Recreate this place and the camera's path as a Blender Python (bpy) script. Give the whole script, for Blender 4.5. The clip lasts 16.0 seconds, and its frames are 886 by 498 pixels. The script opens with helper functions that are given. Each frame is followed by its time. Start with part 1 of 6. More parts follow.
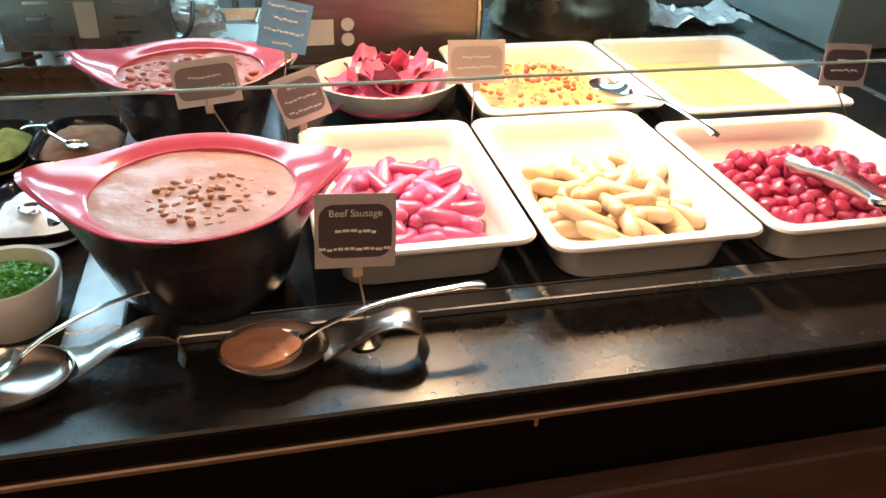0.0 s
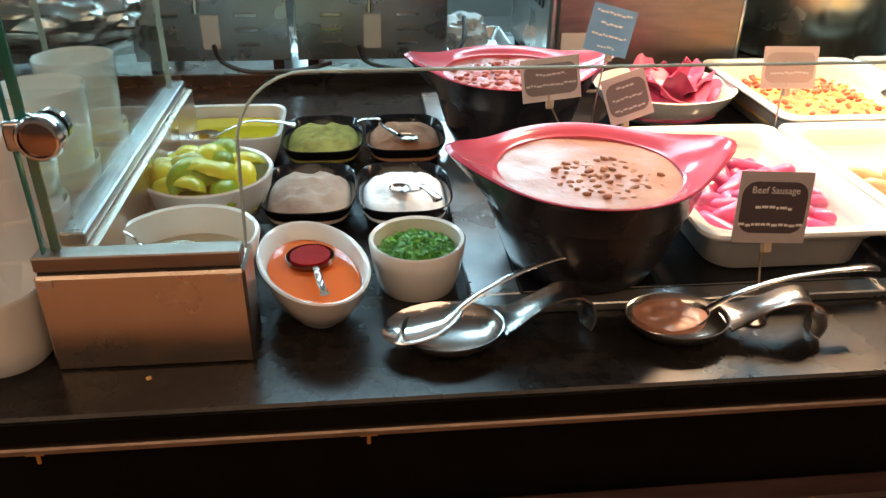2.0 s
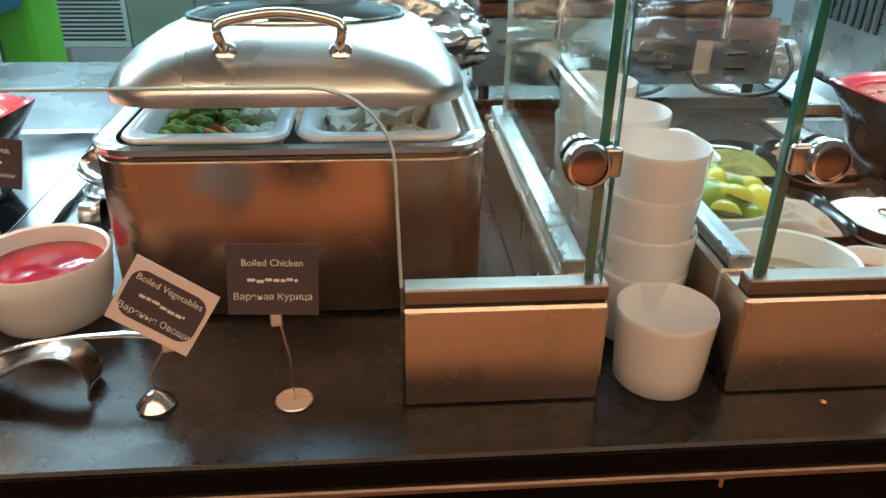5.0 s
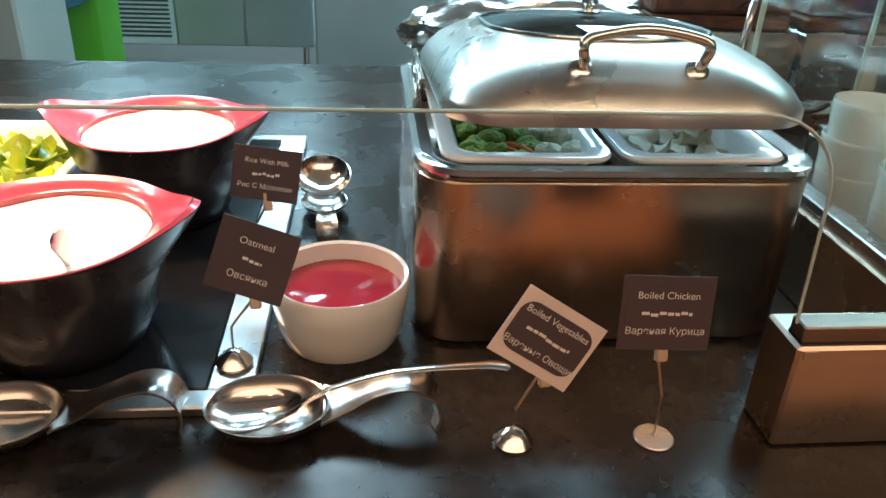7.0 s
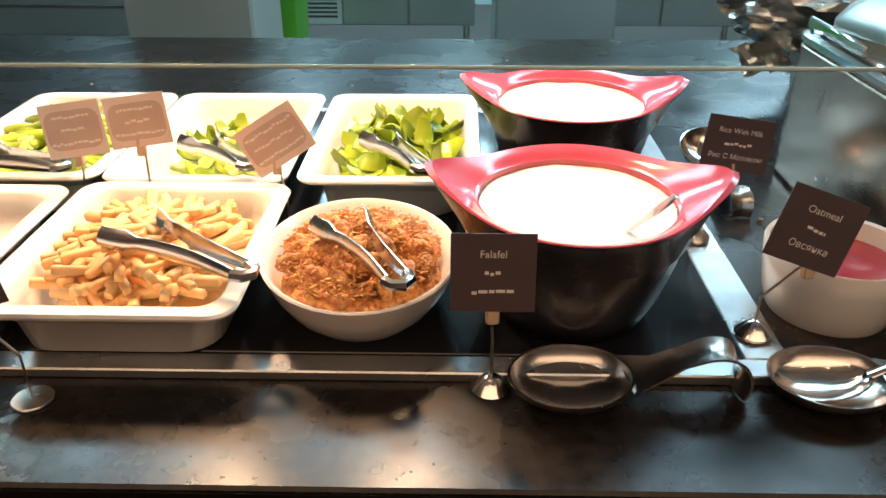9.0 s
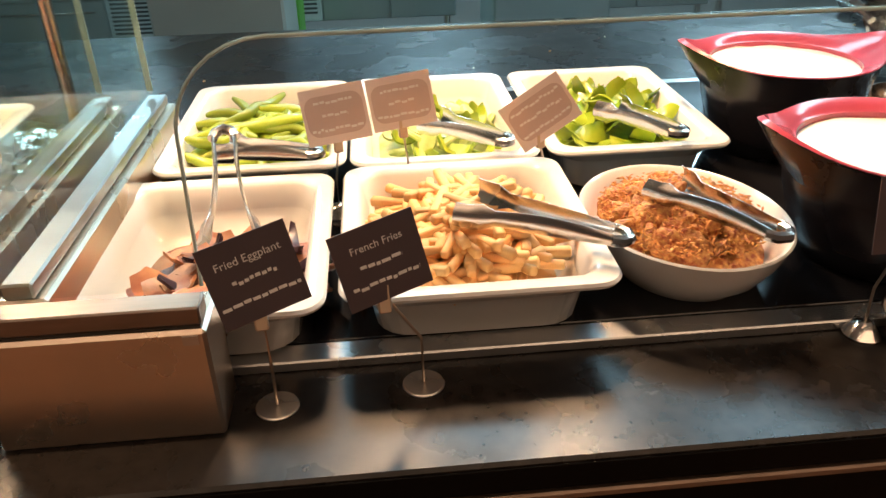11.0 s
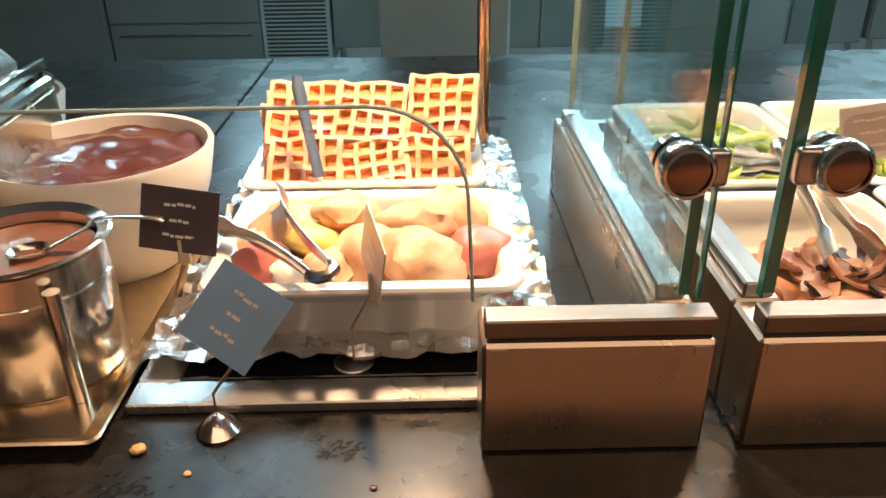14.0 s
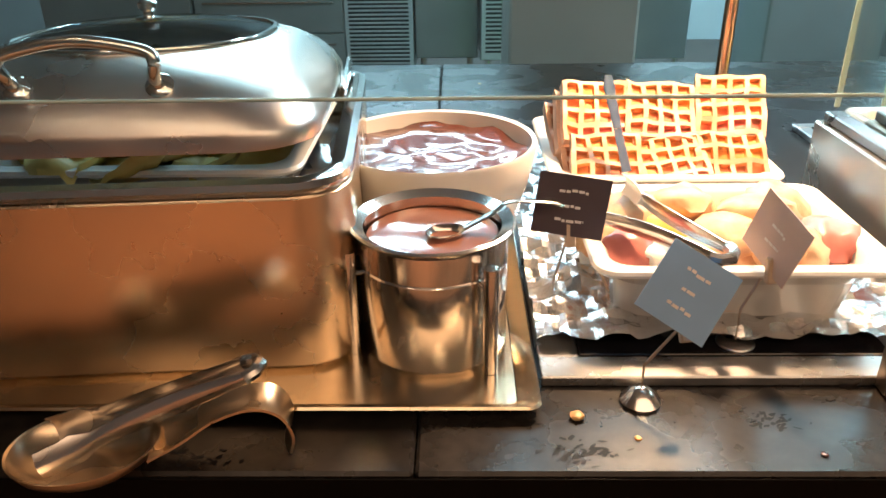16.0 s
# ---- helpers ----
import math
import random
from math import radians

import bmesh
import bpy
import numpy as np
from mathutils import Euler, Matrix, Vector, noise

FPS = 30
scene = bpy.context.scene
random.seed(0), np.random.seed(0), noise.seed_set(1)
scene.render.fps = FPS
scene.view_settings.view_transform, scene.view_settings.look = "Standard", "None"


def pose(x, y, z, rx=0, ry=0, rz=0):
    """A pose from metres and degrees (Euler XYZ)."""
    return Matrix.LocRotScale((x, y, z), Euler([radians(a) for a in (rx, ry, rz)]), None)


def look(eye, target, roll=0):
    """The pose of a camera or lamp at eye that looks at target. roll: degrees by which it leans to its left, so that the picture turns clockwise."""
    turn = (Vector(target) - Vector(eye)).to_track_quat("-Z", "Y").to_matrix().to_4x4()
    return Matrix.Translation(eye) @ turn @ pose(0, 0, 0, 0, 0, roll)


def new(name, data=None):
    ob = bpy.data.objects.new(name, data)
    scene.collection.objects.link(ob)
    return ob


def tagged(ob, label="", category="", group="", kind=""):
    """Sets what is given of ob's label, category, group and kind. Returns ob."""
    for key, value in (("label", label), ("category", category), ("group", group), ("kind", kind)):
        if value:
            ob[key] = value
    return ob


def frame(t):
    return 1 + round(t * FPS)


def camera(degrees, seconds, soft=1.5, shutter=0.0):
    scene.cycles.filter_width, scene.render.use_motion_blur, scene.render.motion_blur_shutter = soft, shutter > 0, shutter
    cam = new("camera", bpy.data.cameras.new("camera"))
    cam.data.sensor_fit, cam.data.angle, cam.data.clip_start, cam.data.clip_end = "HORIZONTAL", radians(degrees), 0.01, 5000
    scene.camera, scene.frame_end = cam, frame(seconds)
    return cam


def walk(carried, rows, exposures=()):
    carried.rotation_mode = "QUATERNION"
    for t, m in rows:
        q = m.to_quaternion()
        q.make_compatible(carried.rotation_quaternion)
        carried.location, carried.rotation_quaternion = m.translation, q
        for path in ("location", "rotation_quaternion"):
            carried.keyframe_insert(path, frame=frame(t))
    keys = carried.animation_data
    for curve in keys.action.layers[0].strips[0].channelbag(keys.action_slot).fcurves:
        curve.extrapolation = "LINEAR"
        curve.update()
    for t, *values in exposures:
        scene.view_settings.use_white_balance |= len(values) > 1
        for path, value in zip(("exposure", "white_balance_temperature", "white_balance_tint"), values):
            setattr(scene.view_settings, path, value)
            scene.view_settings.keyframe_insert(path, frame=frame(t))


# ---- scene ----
cam = camera(60.3, 16.0)
PATH = [
    (0, (-0.036, 0.55, 1.435), (0.374, 2.202, 0.385), 2.3),
    (0.5, (-0.127, 0.53, 1.431), (0.235, 2.195, 0.385), 1.6),
    (1, (-0.229, 0.505, 1.425), (0.101, 2.181, 0.386), 1.2),
    (1.5, (-0.301, 0.503, 1.413), (-0.035, 2.215, 0.414), 1.3),
    (2, (-0.391, 0.521, 1.398), (-0.202, 2.257, 0.422), 0.9),
    (2.5, (-0.495, 0.56, 1.39), (-0.382, 2.311, 0.431), 0.1),
    (3, (-0.649, 0.599, 1.387), (-0.446, 2.348, 0.439), 1.6),
    (3.5, (-0.758, 0.585, 1.387), (-0.603, 2.344, 0.449), 0.5),
    (4, (-0.878, 0.542, 1.391), (-0.749, 2.303, 0.452), 0.1),
    (4.2, (-0.916, 0.527, 1.389), (-0.791, 2.294, 0.46), 0.0),
    (6.3, (-1.268, 0.687, 1.389), (-1.047, 2.453, 0.475), 2.8),
    (6.5, (-1.297, 0.686, 1.386), (-1.1, 2.454, 0.472), 2.5),
    (7, (-1.42, 0.656, 1.385), (-1.229, 2.423, 0.467), 2.5),
    (7.3, (-1.491, 0.619, 1.374), (-1.319, 2.397, 0.475), 2.0),
    (7.5, (-1.543, 0.61, 1.391), (-1.373, 2.363, 0.442), 2.1),
    (8, (-1.646, 0.611, 1.386), (-1.557, 2.37, 0.437), 1.0),
    (8.5, (-1.763, 0.638, 1.379), (-1.773, 2.399, 0.43), -0.3),
    (9, (-1.863, 0.667, 1.365), (-1.897, 2.417, 0.399), 0.0),
    (9.2, (-1.898, 0.668, 1.364), (-1.935, 2.414, 0.39), 0.0),
    (11.3, (-2.344, 0.678, 1.339), (-2.172, 2.414, 0.36), -1.3),
    (11.5, (-2.388, 0.685, 1.341), (-2.207, 2.413, 0.351), -1.1),
    (12, (-2.505, 0.66, 1.359), (-2.341, 2.382, 0.356), -1.1),
    (12.5, (-2.599, 0.605, 1.362), (-2.456, 2.362, 0.417), -1.4),
    (13, (-2.69, 0.592, 1.36), (-2.57, 2.366, 0.444), -0.3),
    (13.5, (-2.786, 0.636, 1.354), (-2.734, 2.424, 0.459), -0.8),
    (14, (-2.85, 0.684, 1.335), (-2.825, 2.466, 0.429), -0.7),
    (14.5, (-2.934, 0.691, 1.336), (-2.911, 2.465, 0.414), -0.3),
    (15, (-3.042, 0.666, 1.339), (-3.019, 2.441, 0.417), -0.4),
    (15.5, (-3.132, 0.639, 1.344), (-3.116, 2.424, 0.442), -0.3),
    (16, (-3.204, 0.632, 1.335), (-3.241, 2.429, 0.458), -0.8),
]
walk(cam, [(t, look(eye, target, roll)) for t, eye, target, roll in PATH],
     [(0, 0.32), (2.0, 0.4), (4.0, 0.9), (7.0, 0.6), (9.0, 0.22), (11.5, 0.0), (12.5, 0.0), (14.5, 0.15), (16, 0.48)])
# ---------- light ----------
world = bpy.data.worlds.new("world")
scene.world = world
world.use_nodes = True
world.node_tree.nodes["Background"].inputs[0].default_value = (0.55, 0.75, 0.9, 1)
world.node_tree.nodes["Background"].inputs[1].default_value = 0.15


def spot(name, at, target, watts, color, cone, blend=0.6, size=0.03):
    d = bpy.data.lights.new(name, "SPOT")
    d.energy, d.color, d.spot_size, d.spot_blend, d.shadow_soft_size = watts, color, radians(cone), blend, size
    ob = new(name, d)
    ob.matrix_world = look(at, target)
    return ob


def area(name, at, target, watts, color, sx, sy):
    d = bpy.data.lights.new(name, "AREA")
    d.energy, d.color, d.shape, d.size, d.size_y = watts, color, "RECTANGLE", sx, sy
    ob = new(name, d)
    ob.matrix_world = look(at, target)
    return ob


COOL, BULB = (0.48, 0.82, 1.0), (1.0, 0.63, 0.35)
# heat lamps over the dishes: place, what they shine at, watts
HEAT = [(0.25, 1.74, 0.22, 1.58, 44), (0.66, 1.74, 0.62, 1.60, 38), (-2.30, 1.72, -2.26, 1.55, 27), (-1.95, 1.72, -1.95, 1.52, 30), (-2.86, 1.66, -2.92, 1.47, 56)]
# cool strip lights over the kitchen and the back of the counter
STRIPS = [(-3.6, 3.3, 26), (-1.9, 3.3, 26), (-0.3, 3.0, 24), (1.0, 3.0, 22), (-3.6, 6.3, 80), (-1.4, 6.3, 80), (0.8, 6.3, 80)]

for x, y, w in STRIPS:
    area("strip_beam", (x, y, 2.88), (x, y - 0.9, 0.0), w, COOL, 1.5, 0.6)
for x, w in ((-4.0, 400), (-2.7, 15), (-1.1, 300), (0.3, 110), (1.7, 110)):
    spot("hall_beam", (x, -1.8, 2.9), (x, -1.8, 0.0), w, (1.0, 0.54, 0.3), 62, 0.7, 0.2)
area("hall_glow", (-1.2, -0.5, 2.9), (-1.2, 0.1, 0), 52, (1.0, 0.66, 0.42), 6.0, 1.6)


# ---------- materials ----------
def mat(name, base=(0.8, 0.8, 0.8), rough=0.5, metal=0.0, var=0.0, var_scale=20.0, base2=None, bump=0.0, bump_scale=60.0, spec=0.5,
        sss=0.0, coat=0.0, trans=0.0, emit=None, power=0.0, rough_var=0.0, stretch=(1, 1, 1), rand=0.0, stain=0.0, stain_scale=4.0, ior=1.45):
    m = bpy.data.materials.new(name)
    m.use_nodes = True
    nt = m.node_tree
    n, l = nt.nodes, nt.links
    b = n["Principled BSDF"]
    b.inputs["Base Color"].default_value = (*base, 1)
    b.inputs["Roughness"].default_value = rough
    b.inputs["Metallic"].default_value = metal
    b.inputs["Specular IOR Level"].default_value = spec
    b.inputs["Coat Weight"].default_value = coat
    b.inputs["Coat Roughness"].default_value = 0.08
    b.inputs["Transmission Weight"].default_value = trans
    b.inputs["IOR"].default_value = ior
    if sss:
        b.inputs["Subsurface Weight"].default_value = sss
        b.inputs["Subsurface Radius"].default_value = (0.012, 0.008, 0.005)
    if emit:
        b.inputs["Emission Color"].default_value = (*emit, 1)
        b.inputs["Emission Strength"].default_value = power
    tc = n.new("ShaderNodeTexCoord")
    mp = n.new("ShaderNodeMapping")
    mp.inputs["Scale"].default_value = stretch
    l.new(tc.outputs["Object"], mp.inputs[0])
    if var or base2:
        t = n.new("ShaderNodeTexNoise")
        t.inputs["Scale"].default_value, t.inputs["Detail"].default_value = var_scale, 6
        l.new(mp.outputs[0], t.inputs["Vector"])
        r = n.new("ShaderNodeValToRGB")
        r.color_ramp.elements[0].position, r.color_ramp.elements[1].position = 0.35, 0.65
        c2 = base2 or tuple(c * (1 - var) for c in base)
        r.color_ramp.elements[0].color, r.color_ramp.elements[1].color = (*c2, 1), (*base, 1)
        l.new(t.outputs["Fac"], r.inputs[0])
        out = r.outputs[0]
        if stain:
            t2 = n.new("ShaderNodeTexNoise")
            t2.inputs["Scale"].default_value, t2.inputs["Detail"].default_value = stain_scale, 8
            l.new(mp.outputs[0], t2.inputs["Vector"])
            mx = n.new("ShaderNodeMix")
            mx.data_type, mx.blend_type = "RGBA", "MULTIPLY"
            mr = n.new("ShaderNodeMapRange")
            mr.inputs[1].default_value, mr.inputs[2].default_value, mr.inputs[3].default_value, mr.inputs[4].default_value = 0.4, 0.7, 1.0, 1.0 - stain
            l.new(t2.outputs["Fac"], mr.inputs[0])
            mx.inputs[0].default_value = 1
            l.new(out, mx.inputs[6])
            l.new(mr.outputs[0], mx.inputs[7])
            out = mx.outputs[2]
        if rand:
            oi = n.new("ShaderNodeObjectInfo")
            hs = n.new("ShaderNodeHueSaturation")
            mr = n.new("ShaderNodeMapRange")
            mr.inputs[3].default_value, mr.inputs[4].default_value = 1 - rand, 1 + rand
            l.new(oi.outputs["Random"], mr.inputs[0])
            l.new(mr.outputs[0], hs.inputs["Value"])
            l.new(out, hs.inputs["Color"])
            out = hs.outputs[0]
        l.new(out, b.inputs["Base Color"])
    if rough_var:
        t = n.new("ShaderNodeTexNoise")
        t.inputs["Scale"].default_value, t.inputs["Detail"].default_value = 9, 8
        l.new(mp.outputs[0], t.inputs["Vector"])
        mr = n.new("ShaderNodeMapRange")
        mr.inputs[1].default_value, mr.inputs[2].default_value = 0.3, 0.7
        mr.inputs[3].default_value, mr.inputs[4].default_value = rough - rough_var, rough + rough_var
        l.new(t.outputs["Fac"], mr.inputs[0])
        l.new(mr.outputs[0], b.inputs["Roughness"])
    if bump:
        t = n.new("ShaderNodeTexNoise")
        t.inputs["Scale"].default_value, t.inputs["Detail"].default_value = bump_scale, 5
        l.new(mp.outputs[0], t.inputs["Vector"])
        bp = n.new("ShaderNodeBump")
        bp.inputs["Strength"].default_value, bp.inputs["Distance"].default_value = bump, 0.003
        l.new(t.outputs["Fac"], bp.inputs["Height"])
        l.new(bp.outputs[0], b.inputs["Normal"])
    return m


M = {}
M["counter"] = mat("counter_stone", (0.024, 0.02, 0.018), 0.27, var=0.5, var_scale=60, rough_var=0.09, bump=0.05, bump_scale=17, spec=0.3, stain=0.5, stain_scale=9)
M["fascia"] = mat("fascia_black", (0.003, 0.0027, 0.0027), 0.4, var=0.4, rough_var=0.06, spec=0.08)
M["bronze"] = mat("bronze_strip", (0.3, 0.22, 0.17), 0.45, 0.8, var=0.3, var_scale=30, stretch=(1, 8, 8))
M["redwood"] = mat("front_panel", (0.07, 0.035, 0.028), 0.6, var=0.4, var_scale=8, stretch=(1, 6, 6))
M["steel"] = mat("brushed_steel", (0.62, 0.51, 0.42), 0.29, 1.0, var=0.14, var_scale=9, rough_var=0.05, bump=0.02, bump_scale=14)
# two copies of one steel: dim and warm hall reflections put into the colours
M["shaded_steel"] = mat("brushed_steel_shaded", (0.47, 0.35, 0.27), 0.24, 1.0, var=0.12, var_scale=5, rough_var=0.05, bump=0.015, bump_scale=9)
M["lit_steel"] = mat("brushed_steel_warm_lit", (0.72, 0.58, 0.42), 0.27, 1.0, var=0.1, var_scale=5, rough_var=0.05, bump=0.015, bump_scale=9)
M["steel_x"] = mat("worn_steel", (0.6, 0.58, 0.56), 0.3, 1.0, var=0.2, var_scale=12, rough_var=0.1, bump=0.03)
M["satin"] = mat("satin_steel", (0.6, 0.57, 0.54), 0.24, 1.0, var=0.12, var_scale=9, rough_var=0.05, bump=0.02)
M["lid"] = mat("brushed_lid_steel", (0.71, 0.65, 0.61), 0.3, 1.0, var=0.12, var_scale=7, rough_var=0.07)
M["side_bar"] = mat("side_bar_steel", (0.42, 0.41, 0.4), 0.3, 1.0, var=0.25, var_scale=14, rough_var=0.06)
# chrome whose colour is darkened to carry a dim reflection
M["knob_face"] = mat("chrome_dim_mirrored", (0.3, 0.21, 0.17), 0.16, 1.0, var=0.1)
M["clamp"] = mat("clamp_bar_steel", (0.28, 0.23, 0.2), 0.42, 1.0, var=0.2, var_scale=14, stretch=(1, 6, 6))
M["polish"] = mat("polished_steel", (0.8, 0.76, 0.72), 0.16, 1.0, var=0.08, var_scale=6, rough_var=0.04)
M["kitchen"] = mat("kitchen_steel", (0.35, 0.4, 0.4), 0.4, 0.45, var=0.15, var_scale=3, rough_var=0.08)
M["gold_tray"] = mat("steel_tray", (0.74, 0.61, 0.44), 0.22, 1.0, var=0.15, rough_var=0.08)
M["plate"] = mat("plate_edge_steel", (0.5, 0.5, 0.5), 0.3, 0.9, var=0.2, rough_var=0.1)
M["slab"] = mat("black_hotplate_glass", (0.01, 0.01, 0.012), 0.12, var=0.3, rough_var=0.05)
M["white"] = mat("white_porcelain", (0.76, 0.74, 0.70), 0.16, var=0.05, var_scale=6, coat=0.5, bump=0.015, bump_scale=20)
M["white2"] = mat("white_melamine", (0.7, 0.68, 0.64), 0.25, var=0.06, var_scale=8, bump=0.01)
M["fluted"] = mat("fluted_porcelain", (0.76, 0.72, 0.66), 0.2, var=0.06, var_scale=10, coat=0.4, bump=0.05, bump_scale=50)
M["blackdish"] = mat("black_melamine", (0.012, 0.012, 0.014), 0.14, var=0.3)
M["pot_out"] = mat("pot_charcoal_enamel", (0.02, 0.018, 0.022), 0.26, var=0.3, rough_var=0.08, bump=0.05, bump_scale=120)
M["pot_red"] = mat("pot_red_enamel", (0.56, 0.085, 0.13), 0.2, base2=(0.54, 0.07, 0.11), var_scale=12, coat=0.5)
M["beans"] = mat("bean_stew", (0.4, 0.19, 0.12), 0.3, base2=(0.36, 0.16, 0.1), var_scale=35, bump=0.5, bump_scale=60, sss=0.1)
M["bean2"] = mat("chili_bean", (0.4, 0.12, 0.09), 0.3, var=0.2, rand=0.22)
M["bean"] = mat("bean", (0.44, 0.22, 0.14), 0.28, var=0.1, rand=0.14)
M["chili"] = mat("bean_chili", (0.4, 0.12, 0.09), 0.28, base2=(0.25, 0.05, 0.04), var_scale=60, bump=0.8, bump_scale=90)
M["cream"] = mat("milk_porridge", (0.82, 0.76, 0.66), 0.35, var=0.04, bump=0.2, bump_scale=40, sss=0.1)
M["jam"] = mat("berry_jam", (0.34, 0.015, 0.035), 0.1, base2=(0.3, 0.01, 0.03), var_scale=20, bump=0.3, bump_scale=22, coat=0.6)
M["choc"] = mat("chocolate_spread", (0.12, 0.032, 0.02), 0.2, base2=(0.07, 0.018, 0.01), var_scale=15, bump=0.35, bump_scale=18, coat=0.5)
M["choc2"] = mat("milk_chocolate", (0.2, 0.075, 0.045), 0.14, var=0.2, bump=0.2, bump_scale=14, coat=0.5)
M["sausage"] = mat("pink_sausage", (0.68, 0.13, 0.27), 0.28, base2=(0.56, 0.07, 0.19), var_scale=40, rand=0.2, coat=0.3, bump=0.06)
M["sausage2"] = mat("pale_sausage", (0.68, 0.5, 0.32), 0.3, base2=(0.58, 0.39, 0.22), var_scale=40, rand=0.12, coat=0.25, bump=0.06)
M["frank"] = mat("red_sausage_slice", (0.46, 0.035, 0.1), 0.3, base2=(0.34, 0.02, 0.06), var_scale=50, rand=0.25, coat=0.3)
M["ham"] = mat("cold_ham", (0.62, 0.12, 0.22), 0.35, base2=(0.5, 0.06, 0.14), var_scale=25, rand=0.2, coat=0.2)
M["fries"] = mat("fried_potato", (0.82, 0.56, 0.24), 0.42, base2=(0.74, 0.36, 0.13), var_scale=30, rand=0.25, bump=0.15, bump_scale=120)
M["falafel"] = mat("falafel_crust", (0.66, 0.34, 0.1), 0.5, base2=(0.36, 0.08, 0.03), var_scale=160, rand=0.3, bump=1.0, bump_scale=220)
M["pepper"] = mat("green_pepper", (0.42, 0.46, 0.03), 0.3, base2=(0.24, 0.34, 0.02), var_scale=12, rand=0.3, coat=0.3)
M["pepper2"] = mat("dark_green_pepper", (0.15, 0.27, 0.012), 0.25, base2=(0.34, 0.4, 0.025), var_scale=14, rand=0.3, coat=0.3)
M["courgette"] = mat("courgette", (0.6, 0.62, 0.25), 0.4, base2=(0.3, 0.38, 0.07), var_scale=30, rand=0.25)
M["aubergine"] = mat("fried_aubergine", (0.52, 0.25, 0.13), 0.4, base2=(0.3, 0.1, 0.06), var_scale=30, rand=0.4, bump=0.4)
M["aub_skin"] = mat("aubergine_skin", (0.04, 0.012, 0.025), 0.3, var=0.4)
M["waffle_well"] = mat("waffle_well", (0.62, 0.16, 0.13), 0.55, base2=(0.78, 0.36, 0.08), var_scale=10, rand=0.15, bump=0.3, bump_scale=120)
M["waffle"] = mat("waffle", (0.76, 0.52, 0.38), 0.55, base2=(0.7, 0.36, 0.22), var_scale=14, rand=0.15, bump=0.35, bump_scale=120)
M["bun"] = mat("bread_roll", (0.76, 0.54, 0.33), 0.5, base2=(0.56, 0.26, 0.13), var_scale=26, rand=0.12, bump=0.4, bump_scale=50)
M["cured"] = mat("roast_meat", (0.6, 0.2, 0.16), 0.3, base2=(0.5, 0.13, 0.11), var_scale=25, rand=0.1, coat=0.3)
M["yolk"] = mat("yellow_egg", (0.8, 0.52, 0.07), 0.4, base2=(0.8, 0.62, 0.22), var_scale=30, bump=0.3)
M["scr"] = mat("scrambled_dish", (0.7, 0.5, 0.14), 0.5, base2=(0.62, 0.17, 0.07), var_scale=14, bump=1.0, bump_scale=70)
M["hummus"] = mat("yellow_bake", (0.72, 0.55, 0.24), 0.5, base2=(0.62, 0.42, 0.14), var_scale=30, bump=0.7, bump_scale=60)
M["shak"] = mat("red_egg_flecks", (0.55, 0.13, 0.06), 0.45, var=0.3, rand=0.4)
M["lemon"] = mat("lime_wedge", (0.64, 0.55, 0.02), 0.32, base2=(0.58, 0.56, 0.05), var_scale=20, rand=0.25, coat=0.2)
M["lime"] = mat("green_lime", (0.26, 0.36, 0.02), 0.32, var=0.2, rand=0.2)
M["oil"] = mat("olive_oil", (0.55, 0.42, 0.02), 0.05, var=0.1, coat=1.0)
M["amber_oil"] = mat("amber_oil", (0.3, 0.15, 0.005), 0.05, var=0.1, coat=1.0)
M["mustard"] = mat("green_spice", (0.3, 0.27, 0.05), 0.85, base2=(0.2, 0.17, 0.03), var_scale=60, bump=1.0, bump_scale=90)
M["cumin"] = mat("brown_spice", (0.36, 0.18, 0.1), 0.9, base2=(0.27, 0.12, 0.06), var_scale=40, bump=0.7, bump_scale=60)
M["salt2"] = mat("beige_spice", (0.38, 0.28, 0.21), 0.9, base2=(0.3, 0.2, 0.15), var_scale=30, bump=0.8, bump_scale=50)
M["salt"] = mat("white_salt", (0.8, 0.8, 0.8), 0.8, var=0.1, bump=0.5, bump_scale=80)
M["orange"] = mat("chili_oil", (0.72, 0.13, 0.02), 0.06, var=0.12, var_scale=6, coat=0.8)
M["broth"] = mat("pale_sauce", (0.45, 0.4, 0.3), 0.12, var=0.1, coat=0.4)
M["parsley"] = mat("chopped_parsley", (0.05, 0.17, 0.012), 0.4, base2=(0.13, 0.34, 0.03), var_scale=60, rand=0.4)
M["broc"] = mat("broccoli", (0.1, 0.18, 0.02), 0.6, base2=(0.2, 0.3, 0.035), var_scale=70, bump=1.0, bump_scale=220, rand=0.3)
M["carrot"] = mat("carrot", (0.75, 0.2, 0.04), 0.4, var=0.2, rand=0.2)
M["cauli"] = mat("cauliflower", (0.72, 0.68, 0.5), 0.55, var=0.15, var_scale=60, bump=0.8, bump_scale=160, rand=0.1)
M["chicken"] = mat("boiled_chicken", (0.68, 0.6, 0.46), 0.45, base2=(0.55, 0.46, 0.33), var_scale=30, bump=0.5, rand=0.15)
M["crepe"] = mat("folded_pancake", (0.6, 0.48, 0.16), 0.5, base2=(0.5, 0.33, 0.08), var_scale=20, bump=0.3)
M["foil"] = mat("crumpled_foil", (0.78, 0.77, 0.76), 0.25, 1.0, var=0.25, bump=0.9, bump_scale=45)
M["card"] = mat("card_brown", (0.07, 0.052, 0.06), 0.5, var=0.08, coat=0.3)
M["card_blue"] = mat("card_slate", (0.18, 0.37, 0.64), 0.5, var=0.08, coat=0.3)
M["paper"] = mat("card_paper", (0.42, 0.38, 0.38), 0.45, var=0.06, coat=0.3)
